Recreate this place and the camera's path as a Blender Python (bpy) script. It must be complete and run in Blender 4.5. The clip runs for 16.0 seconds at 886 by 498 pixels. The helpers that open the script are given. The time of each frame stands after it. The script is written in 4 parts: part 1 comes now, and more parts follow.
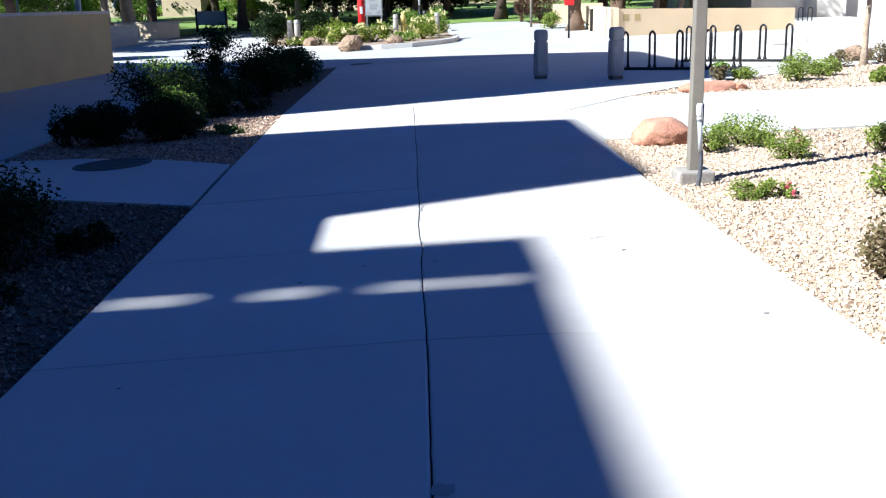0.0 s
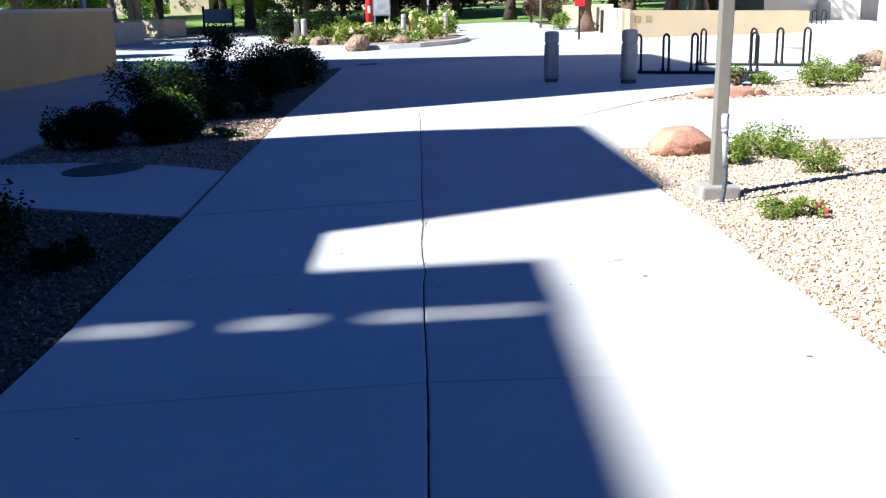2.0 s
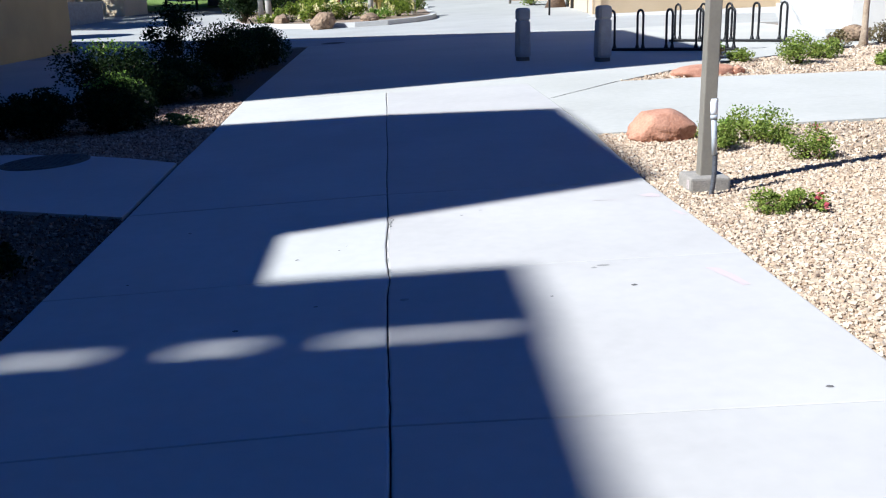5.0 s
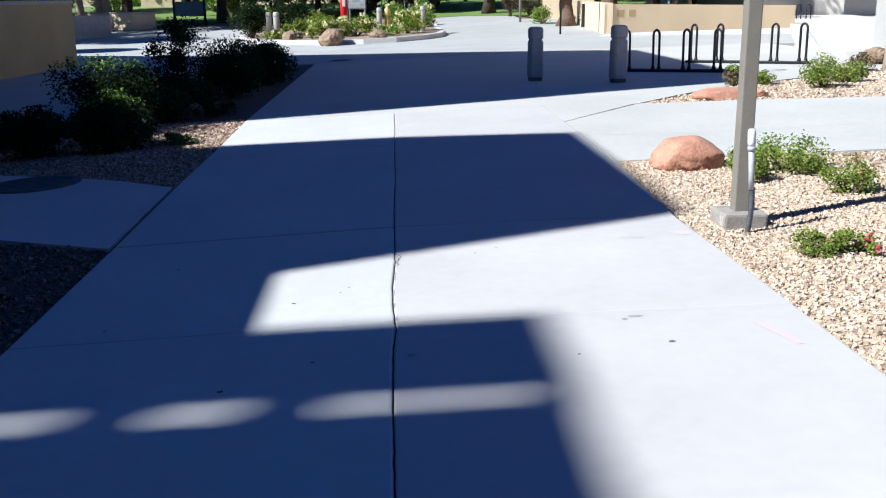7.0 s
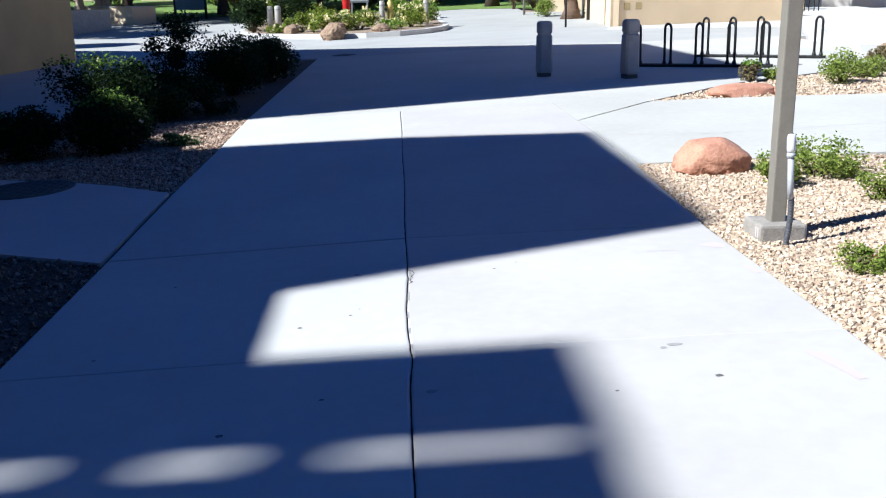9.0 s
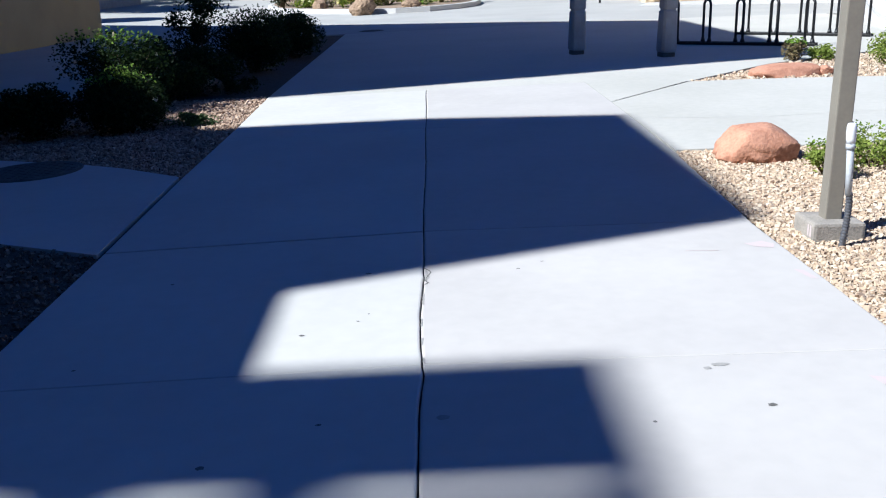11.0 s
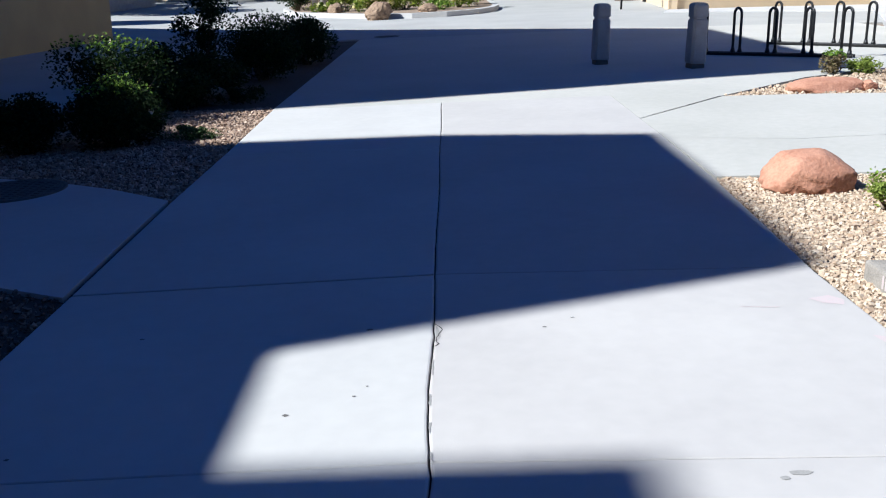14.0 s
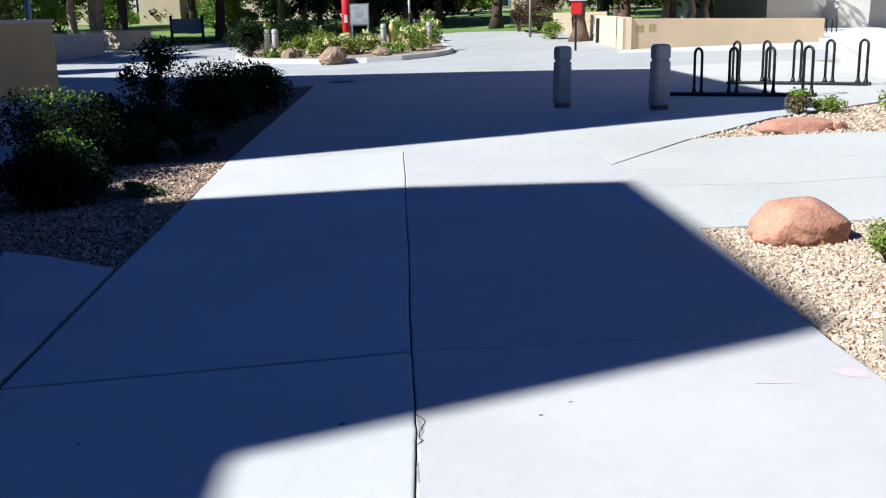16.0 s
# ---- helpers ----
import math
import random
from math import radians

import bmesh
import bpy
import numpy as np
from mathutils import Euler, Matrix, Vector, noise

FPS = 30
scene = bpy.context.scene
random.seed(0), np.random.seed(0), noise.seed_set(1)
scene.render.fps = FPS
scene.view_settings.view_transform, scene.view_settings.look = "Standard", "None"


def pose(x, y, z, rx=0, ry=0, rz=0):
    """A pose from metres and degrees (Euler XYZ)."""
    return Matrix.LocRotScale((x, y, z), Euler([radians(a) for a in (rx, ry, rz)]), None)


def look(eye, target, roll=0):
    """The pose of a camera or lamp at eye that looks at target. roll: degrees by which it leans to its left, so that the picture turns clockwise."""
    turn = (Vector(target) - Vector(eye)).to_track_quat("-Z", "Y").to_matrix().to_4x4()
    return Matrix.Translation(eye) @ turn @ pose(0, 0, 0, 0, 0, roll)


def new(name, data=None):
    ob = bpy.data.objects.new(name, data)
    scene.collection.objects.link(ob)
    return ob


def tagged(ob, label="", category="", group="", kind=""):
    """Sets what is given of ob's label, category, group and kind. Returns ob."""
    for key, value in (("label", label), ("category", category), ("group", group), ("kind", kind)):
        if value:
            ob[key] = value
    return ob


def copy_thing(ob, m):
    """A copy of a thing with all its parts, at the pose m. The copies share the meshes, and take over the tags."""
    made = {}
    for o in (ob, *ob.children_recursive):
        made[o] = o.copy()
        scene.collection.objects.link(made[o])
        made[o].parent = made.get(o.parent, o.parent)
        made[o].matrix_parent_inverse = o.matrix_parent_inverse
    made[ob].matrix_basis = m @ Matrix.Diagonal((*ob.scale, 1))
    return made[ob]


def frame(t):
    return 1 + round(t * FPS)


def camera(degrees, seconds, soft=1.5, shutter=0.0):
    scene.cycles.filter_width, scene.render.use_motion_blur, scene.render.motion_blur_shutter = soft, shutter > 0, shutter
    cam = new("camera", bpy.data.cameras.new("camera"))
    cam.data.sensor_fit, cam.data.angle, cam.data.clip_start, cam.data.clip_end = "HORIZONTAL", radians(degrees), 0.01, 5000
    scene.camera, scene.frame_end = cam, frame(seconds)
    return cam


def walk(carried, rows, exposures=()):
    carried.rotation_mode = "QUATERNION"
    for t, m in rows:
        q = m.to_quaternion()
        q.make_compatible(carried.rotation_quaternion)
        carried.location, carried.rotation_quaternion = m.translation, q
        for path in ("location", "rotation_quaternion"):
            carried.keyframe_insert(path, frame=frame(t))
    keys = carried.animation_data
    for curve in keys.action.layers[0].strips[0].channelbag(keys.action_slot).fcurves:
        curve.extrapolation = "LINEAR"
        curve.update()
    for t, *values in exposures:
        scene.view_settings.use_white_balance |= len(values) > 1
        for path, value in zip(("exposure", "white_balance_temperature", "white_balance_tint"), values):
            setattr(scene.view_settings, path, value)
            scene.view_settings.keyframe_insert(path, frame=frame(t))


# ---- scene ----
EXPOSURES = [(t, stops + 0.05, 4860 if t < 12 else 4900, 6) for t, stops in ((0.0, 1.47), (1.5, 1.49), (2.5, 1.45), (3.0, 1.1), (3.5, 1.02), (4.0, 1.04), (8.0, 1.0), (8.5, 1.12), (11.0, 1.0), (11.5, 1.04), (12.0, 1.1), (12.5, 0.95),
                                                 (13.5, 0.86), (14.5, 0.98), (15.0, 1.0), (16.0, 0.98))]
cam = camera(50.9, 16.0, soft=1.15)
# seconds, eye x y z, yaw, pitch, roll
ROWS = [
    (0.0, 0.018, -0.355, 1.361, -2.02, -14.19, 1.23),
    (0.5, 0.085, -0.214, 1.374, -1.73, -13.45, 1.04),
    (1.0, 0.113, -0.129, 1.382, -0.79, -13.46, 0.91),
    (1.5, 0.097, -0.033, 1.367, -0.44, -14.62, 0.46),
    (2.0, 0.045, 0.114, 1.373, -1.49, -14.20, 0.77),
    (2.5, -0.019, 0.186, 1.381, -3.66, -13.57, 0.66),
    (3.0, -0.011, 0.238, 1.384, -4.96, -13.64, 0.10),
    (3.5, 0.057, 0.393, 1.394, -3.11, -12.10, 0.42),
    (4.0, 0.113, 0.508, 1.402, -2.23, -13.63, 0.62),
    (4.2, 0.126, 0.541, 1.392, -2.76, -15.17, 1.37),
    (6.3, 0.022, 0.973, 1.379, -4.10, -15.74, 0.38),
    (6.5, 0.039, 1.041, 1.378, -3.22, -15.50, 0.20),
    (7.0, 0.089, 1.174, 1.385, -2.83, -14.61, 0.62),
    (7.5, 0.120, 1.266, 1.387, -1.80, -15.62, -0.49),
    (8.0, 0.091, 1.365, 1.373, -1.30, -16.21, 0.53),
    (8.5, 0.038, 1.486, 1.397, -2.32, -15.13, 1.13),
    (8.7, 0.027, 1.519, 1.408, -2.86, -14.95, 0.81),
    (10.8, 0.130, 1.956, 1.406, -0.80, -16.65, 0.67),
    (11.0, 0.102, 2.005, 1.393, -0.81, -16.45, 0.67),
    (11.5, 0.040, 2.143, 1.415, -1.45, -14.18, 0.85),
    (12.0, -0.011, 2.249, 1.417, -3.05, -15.60, 1.86),
    (12.5, 0.003, 2.337, 1.399, -3.41, -17.07, 0.77),
    (13.0, 0.072, 2.488, 1.395, -1.00, -16.01, -0.41),
    (13.5, 0.111, 2.603, 1.412, -0.08, -16.03, 0.08),
    (14.0, 0.113, 2.690, 1.407, 0.25, -16.21, 0.26),
    (14.5, 0.058, 2.816, 1.406, -0.07, -15.44, 0.78),
    (15.0, 0.001, 2.938, 1.412, -1.01, -14.42, 0.61),
    (15.5, 0.002, 3.031, 1.421, -2.09, -15.63, 0.66),
    (16.0, 0.032, 3.157, 1.428, -2.65, -13.77, 1.03),
]
walk(cam, [(t, pose(x, y, z, 90 + pitch, roll, yaw)) for t, x, y, z, yaw, pitch, roll in ROWS],
     exposures=EXPOSURES)

# ---- light ----
SUN_ELEV = radians(42)
SUN_WAY = Vector((0.93, 0.37, 0)).normalized()          # the way shadows fall on the ground
sky_world = bpy.data.worlds.new("sky_world")
scene.world = sky_world
sky_world.use_nodes = True
wn = sky_world.node_tree
sky = wn.nodes.new("ShaderNodeTexSky")
sky.sky_type, sky.sun_disc, sky.sun_elevation = "NISHITA", False, SUN_ELEV
sky.sun_rotation = math.atan2(-SUN_WAY.x, -SUN_WAY.y)
sky.air_density, sky.dust_density, sky.ozone_density = 0.35, 0.0, 10.0
tint = wn.nodes.new("ShaderNodeMix")          # a deep, dry desert blue
tint.data_type, tint.blend_type = "RGBA", "MULTIPLY"
tint.inputs[0].default_value, tint.inputs[7].default_value = 1.0, (0.64, 0.84, 1.0, 1)
wn.links.new(sky.outputs[0], tint.inputs[6])
wn.links.new(tint.outputs[2], wn.nodes["Background"].inputs[0])
wn.nodes["Background"].inputs[1].default_value = 0.08
sun_data = bpy.data.lights.new("sun", "SUN")
sun_data.energy, sun_data.angle, sun_data.color = 5.0, radians(0.66), (1.0, 0.845, 0.65)
sun = new("sun", sun_data)
sun.matrix_world = look((-30, -12, 30), Vector((-30, -12, 30)) + SUN_WAY * math.cos(SUN_ELEV) - Vector((0, 0, math.sin(SUN_ELEV))))


# ---- materials ----
def material(name, base, dark=None, scale=3.0, fine=60.0, mix=0.5, rough=0.85, bump=0.15, bump_scale=None, metal=0.0,
             vary=None, island=None, spec=0.4):
    """Two scales of noise between two colours, fine relief; vary: spread by object, island: second colour by island."""
    m = bpy.data.materials.new(name)
    m.use_nodes = True
    t = m.node_tree
    n, l = t.nodes, t.links
    p = n["Principled BSDF"]
    p.inputs["Roughness"].default_value, p.inputs["Metallic"].default_value = rough, metal
    p.inputs["Specular IOR Level"].default_value = spec
    dark = dark or tuple(c * 0.8 for c in base)
    co = n.new("ShaderNodeTexCoord")
    geo = n.new("ShaderNodeNewGeometry")
    big, small = n.new("ShaderNodeTexNoise"), n.new("ShaderNodeTexNoise")
    for k, s in ((big, scale), (small, fine)):
        k.inputs["Scale"].default_value, k.inputs["Detail"].default_value = s, 5
        l.new(geo.outputs["Position"], k.inputs["Vector"])
    add = n.new("ShaderNodeMix")
    add.data_type = "FLOAT"
    add.inputs[0].default_value = mix
    l.new(big.outputs[0], add.inputs[2]), l.new(small.outputs[0], add.inputs[3])
    ramp = n.new("ShaderNodeValToRGB")
    ramp.color_ramp.elements[0].position, ramp.color_ramp.elements[1].position = 0.36, 0.64
    ramp.color_ramp.elements[0].color, ramp.color_ramp.elements[1].color = (*dark, 1), (*base, 1)
    l.new(add.outputs[0], ramp.inputs[0])
    colour = ramp.outputs[0]
    if island:
        r2 = n.new("ShaderNodeValToRGB")
        while len(r2.color_ramp.elements) < len(island):
            r2.color_ramp.elements.new(0.5)
        for i, c in enumerate(island):
            r2.color_ramp.elements[i].position, r2.color_ramp.elements[i].color = i / (len(island) - 1), (*c, 1)
        l.new(geo.outputs["Random Per Island"], r2.inputs[0])
        mx = n.new("ShaderNodeMix")
        mx.data_type, mx.inputs[0].default_value = "RGBA", 0.8
        l.new(colour, mx.inputs[6]), l.new(r2.outputs[0], mx.inputs[7])
        colour = mx.outputs[2]
    if vary:
        oi, hs = n.new("ShaderNodeObjectInfo"), n.new("ShaderNodeHueSaturation")
        mr = n.new("ShaderNodeMapRange")
        mr.inputs[3].default_value, mr.inputs[4].default_value = 1 - vary, 1 + vary
        l.new(oi.outputs["Random"], mr.inputs[0]), l.new(mr.outputs[0], hs.inputs["Value"])
        l.new(colour, hs.inputs["Color"])
        colour = hs.outputs[0]
    l.new(colour, p.inputs["Base Color"])
    if bump:
        b = n.new("ShaderNodeBump")
        b.inputs["Strength"].default_value, b.inputs["Distance"].default_value = bump, 0.01
        g = n.new("ShaderNodeTexNoise")
        g.inputs["Scale"].default_value, g.inputs["Detail"].default_value = bump_scale or fine * 2, 4
        l.new(geo.outputs["Position"], g.inputs["Vector"]), l.new(g.outputs[0], b.inputs["Height"])
        l.new(b.outputs[0], p.inputs["Normal"])
    return m


CONCRETE = material("concrete", (0.505, 0.495, 0.475), (0.445, 0.435, 0.42), 0.9, 12, 0.3, 0.9, 0.04, 140, vary=0.02)
CONCRETE_WORN = material("worn_concrete", (0.475, 0.455, 0.435), (0.42, 0.40, 0.385), 0.9, 12, 0.3, 0.9, 0.04, 140, vary=0.02)
CONCRETE_PLAZA = material("plaza_concrete", (0.475, 0.462, 0.425), (0.41, 0.40, 0.365), 0.6, 14, 0.35, 0.9, 0.06, 120)
ROAD = material("pale_asphalt", (0.40, 0.395, 0.375), (0.33, 0.325, 0.31), 0.6, 40, 0.4, 0.92, 0.3, 120)
JOINT = material("joint_dirt", (0.035, 0.03, 0.026), (0.015, 0.013, 0.012), 20, 90, 0.5, 0.95, 0.3)
CAST = material("cast_concrete", (0.45, 0.43, 0.385), (0.33, 0.31, 0.28), 6, 90, 0.5, 0.9, 0.35, 220)
EARTH = material("desert_earth", (0.33, 0.25, 0.18), (0.19, 0.14, 0.10), 9, 60, 0.5, 0.95, 0.8, 60)
BEDBASE = material("fine_gravel", (0.48, 0.38, 0.28), (0.22, 0.165, 0.115), 25, 110, 0.8, 0.95, 1.0, 110)
GRAVEL = material("gravel_stone", (0.50, 0.40, 0.31), (0.34, 0.26, 0.20), 30, 200, 0.5, 0.85, 0.2, 300,
                  island=[(0.27, 0.19, 0.13), (0.54, 0.42, 0.29), (0.64, 0.53, 0.40), (0.46, 0.33, 0.215), (0.70, 0.61, 0.48), (0.36, 0.27, 0.18)])
# near left bed: building shade is put into this darker stone colour
GRAVEL_SHADE = material("shade_dark_gravel", (0.15, 0.10, 0.072), (0.08, 0.052, 0.036), 30, 200, 0.5, 0.9, 0.2, 300,
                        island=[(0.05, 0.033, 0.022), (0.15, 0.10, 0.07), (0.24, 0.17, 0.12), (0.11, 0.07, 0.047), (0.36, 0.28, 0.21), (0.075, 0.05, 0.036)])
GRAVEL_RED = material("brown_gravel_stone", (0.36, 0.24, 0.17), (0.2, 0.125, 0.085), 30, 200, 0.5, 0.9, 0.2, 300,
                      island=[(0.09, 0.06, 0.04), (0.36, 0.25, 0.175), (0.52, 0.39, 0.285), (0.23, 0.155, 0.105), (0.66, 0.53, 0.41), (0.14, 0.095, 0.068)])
STUCCO = material("tan_stucco", (0.44, 0.34, 0.165), (0.37, 0.285, 0.14), 1.2, 70, 0.4, 0.95, 0.5, 90)
# dark so that the added unseen walls bounce little light; also bollard bases
STUCCO_BROWN = material("brown_stucco", (0.20, 0.155, 0.115), (0.16, 0.125, 0.095), 1.2, 70, 0.4, 0.95, 0.5, 90)
STUCCO_PALE = material("cream_stucco", (0.66, 0.53, 0.355), (0.58, 0.465, 0.31), 1.0, 70, 0.4, 0.95, 0.5, 90)
WHITE = material("white_stucco", (0.74, 0.71, 0.65), (0.66, 0.63, 0.57), 1.0, 70, 0.4, 0.95, 0.4, 90)
COPING = material("coping_concrete", (0.50, 0.46, 0.40), (0.38, 0.35, 0.30), 4, 80, 0.5, 0.9, 0.3, 160)
STEEL = material("painted_steel", (0.235, 0.215, 0.175), (0.20, 0.18, 0.15), 5, 60, 0.4, 0.5, 0.08, 200, spec=0.5)
BLACK = material("black_steel", (0.012, 0.012, 0.013), (0.008, 0.008, 0.008), 8, 80, 0.5, 0.4, 0.1, 200)
PVC = material("grey_conduit", (0.50, 0.53, 0.56), (0.40, 0.42, 0.45), 12, 80, 0.5, 0.45, 0.05, 200)
FLEX = material("flexible_conduit", (0.10, 0.105, 0.12), (0.05, 0.05, 0.06), 30, 100, 0.5, 0.5, 0.1, 200)
REDROCK = material("red_sandstone", (0.51, 0.275, 0.18), (0.33, 0.155, 0.095), 6, 45, 0.45, 0.92, 0.8, 45)
TANROCK = material("tan_rock", (0.36, 0.26, 0.17), (0.15, 0.10, 0.065), 5, 40, 0.45, 0.9, 0.9, 40)
IRON = material("cast_iron", (0.12, 0.115, 0.105), (0.07, 0.065, 0.06), 10, 90, 0.5, 0.7, 0.5, 120, metal=0.4)
BARK = material("bark", (0.19, 0.125, 0.08), (0.07, 0.045, 0.03), 6, 30, 0.6, 0.95, 1.0, 25)
# bark with tree shade put into its colour, for trunks the sun still reaches
SHADEBARK = material("shaded_bark", (0.085, 0.058, 0.04), (0.035, 0.024, 0.017), 6, 30, 0.6, 0.95, 1.0, 25)
PALEBARK = material("pale_bark", (0.45, 0.36, 0.26), (0.27, 0.20, 0.14), 8, 40, 0.6, 0.95, 0.8, 30)
STEM = material("stem", (0.14, 0.10, 0.055), (0.07, 0.05, 0.03), 20, 80, 0.5, 0.9, 0.3)
GRASS = material("lawn_grass", (0.17, 0.25, 0.05), (0.10, 0.155, 0.03), 1.5, 30, 0.5, 0.9, 0.9, 40)
RED = material("red_paint", (0.62, 0.02, 0.02), (0.52, 0.015, 0.015), 4, 50, 0.4, 0.45, 0.05)
SIGNWHITE = material("sign_white", (0.72, 0.73, 0.76), (0.62, 0.63, 0.66), 5, 40, 0.4, 0.5, 0.03)
SIGNGREY = material("sign_grey", (0.24, 0.26, 0.28), (0.17, 0.19, 0.20), 6, 30, 0.5, 0.5, 0.05)
BLUE = material("blue_canvas", (0.03, 0.07, 0.42), (0.02, 0.05, 0.32), 5, 60, 0.4, 0.8, 0.2)
POSTBLUE = material("blue_grey_paint", (0.10, 0.14, 0.20), (0.08, 0.11, 0.16), 5, 60, 0.4, 0.5, 0.05)
GLASS_DARK = material("window_glass", (0.03, 0.035, 0.04), (0.02, 0.022, 0.025), 3, 30, 0.4, 0.1, 0.0)
ROOFTILE = material("roof_tile", (0.33, 0.13, 0.07), (0.24, 0.09, 0.05), 3, 30, 0.5, 0.9, 0.5)
YELLOW = material("hydrant_paint", (0.62, 0.50, 0.16), (0.5, 0.38, 0.1), 6, 60, 0.4, 0.5, 0.1)
CHALK = material("pink_marking_paint", (0.52, 0.42, 0.43), (0.48, 0.44, 0.425), 30, 160, 0.6, 0.95, 0.1)
STAIN = material("gum_stain", (0.16, 0.15, 0.145), (0.10, 0.095, 0.09), 40, 160, 0.5, 0.85, 0.1)
FAINT = material("faint_stain", (0.33, 0.32, 0.305), (0.28, 0.27, 0.255), 40, 160, 0.5, 0.88, 0.1)
TOOLED = material("tooled_edge", (0.435, 0.424, 0.39), (0.40, 0.39, 0.36), 6, 60, 0.5, 0.9, 0.1)
MAPBOARD = material("weathered_map", (0.50, 0.52, 0.52), (0.30, 0.33, 0.34), 5, 22, 0.6, 0.35, 0.03)
PRINTGREY = material("faded_print", (0.34, 0.36, 0.37), (0.28, 0.30, 0.31), 9, 50, 0.5, 0.5, 0.03)
PANELGREY = material("dull_panel", (0.13, 0.15, 0.16), (0.09, 0.105, 0.11), 3, 30, 0.5, 0.4, 0.05)
# for the added unseen roofs: dark to keep their bounce out of the shade
CASTER_DARK = material("caster_dark", (0.05, 0.052, 0.056), (0.035, 0.036, 0.04), 2, 30, 0.4, 0.6, 0.05)
PRINTFAINT = material("faint_print", (0.56, 0.57, 0.60), (0.5, 0.51, 0.54), 9, 50, 0.5, 0.5, 0.03)
FOOTING = material("footing_concrete", (0.36, 0.33, 0.29), (0.24, 0.22, 0.195), 14, 90, 0.5, 0.9, 0.5, 120)


def leaf_material(name, cols):
    m = material(name, cols[0], cols[-1], 4, 40, 0.5, 0.6, 0, island=cols, spec=0.15)
    t = m.node_tree
    p = t.nodes["Principled BSDF"]
    src = p.inputs["Base Color"].links[0].from_socket
    tr, ms = t.nodes.new("ShaderNodeBsdfTranslucent"), t.nodes.new("ShaderNodeMixShader")
    t.links.new(src, tr.inputs[0])
    ms.inputs[0].default_value = 0.38
    t.links.new(p.outputs[0], ms.inputs[1]), t.links.new(tr.outputs[0], ms.inputs[2])
    t.links.new(ms.outputs[0], t.nodes["Material Output"].inputs[0])
    return m


# near black, with the left bed's shade put into it; also for dark trees
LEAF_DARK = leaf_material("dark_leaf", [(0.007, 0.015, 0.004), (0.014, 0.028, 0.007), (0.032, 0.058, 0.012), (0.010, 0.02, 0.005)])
LEAF_ROSE = leaf_material("rose_leaf", [(0.10, 0.15, 0.025), (0.24, 0.31, 0.05), (0.42, 0.49, 0.10), (0.16, 0.21, 0.035)])
LEAF_MAT = leaf_material("mat_leaf", [(0.03, 0.06, 0.02), (0.06, 0.11, 0.035), (0.16, 0.22, 0.09), (0.04, 0.075, 0.025)])
LEAF_TREE = leaf_material("tree_leaf", [(0.03, 0.055, 0.008), (0.14, 0.20, 0.022), (0.40, 0.47, 0.05), (0.08, 0.12, 0.015)])
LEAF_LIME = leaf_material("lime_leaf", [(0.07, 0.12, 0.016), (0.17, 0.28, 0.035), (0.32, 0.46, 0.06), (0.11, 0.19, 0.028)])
LEAF_DRY = leaf_material("dry_leaf", [(0.16, 0.13, 0.06), (0.22, 0.17, 0.09), (0.13, 0.13, 0.05), (0.28, 0.21, 0.12)])
LEAF_RED = leaf_material("purple_leaf", [(0.10, 0.05, 0.04), (0.14, 0.08, 0.05), (0.08, 0.07, 0.035), (0.18, 0.10, 0.07)])
PETAL_YELLOW = leaf_material("yellow_petal", [(0.75, 0.62, 0.16), (0.8, 0.72, 0.35), (0.85, 0.8, 0.55)])
PETAL_PINK = leaf_material("pink_petal", [(0.75, 0.20, 0.26), (0.8, 0.32, 0.36), (0.7, 0.12, 0.16)])
PETAL_WHITE = leaf_material("cream_petal", [(0.7, 0.62, 0.5), (0.78, 0.72, 0.6), (0.6, 0.5, 0.36)])


# ---- the lie of the land ----
def gz(x, y):
    """Height of the ground: a walk that falls to one side, and a lawn that rises beyond the plaza."""
    return 0.03944 * 8 * np.tanh(np.asarray(x) / 8) + 0.00895 * (np.minimum(y, 45) - 7) + 0.04 * np.clip(np.asarray(y) - 42, 0, 40)


def gh(x, y):
    return float(gz(x, y))


# ---- mesh helpers ----
def part(name, bm, mat, parent=None, label=""):
    me = bpy.data.meshes.new(name)
    bm.to_mesh(me)
    bm.free()
    me.materials.append(mat)
    ob = new(name, me)
    ob.parent = parent
    if label:
        ob["label"] = label
    return ob


def np_mesh(name, verts, faces, mat, parent=None):
    """One mesh from arrays: verts (n, 3), faces (m, k)."""
    verts, faces = np.asarray(verts, np.float32), np.asarray(faces, np.int32)
    me = bpy.data.meshes.new(name)
    me.vertices.add(len(verts))
    me.vertices.foreach_set("co", verts.ravel())
    k = faces.shape[1]
    me.loops.add(faces.size)
    me.loops.foreach_set("vertex_index", faces.ravel())
    me.polygons.add(len(faces))
    me.polygons.foreach_set("loop_start", np.arange(0, faces.size, k, dtype=np.int32))
    me.polygons.foreach_set("use_smooth", np.zeros(len(faces), bool))
    me.update(calc_edges=True)
    me.materials.append(mat)
    ob = new(name, me)
    ob.parent = parent
    return ob


def thing(name, x, y, z=None, rz=0.0, **tags):
    e = new(name)
    e.matrix_basis = pose(x, y, gh(x, y) if z is None else z, 0, 0, rz)
    return tagged(e, **tags)


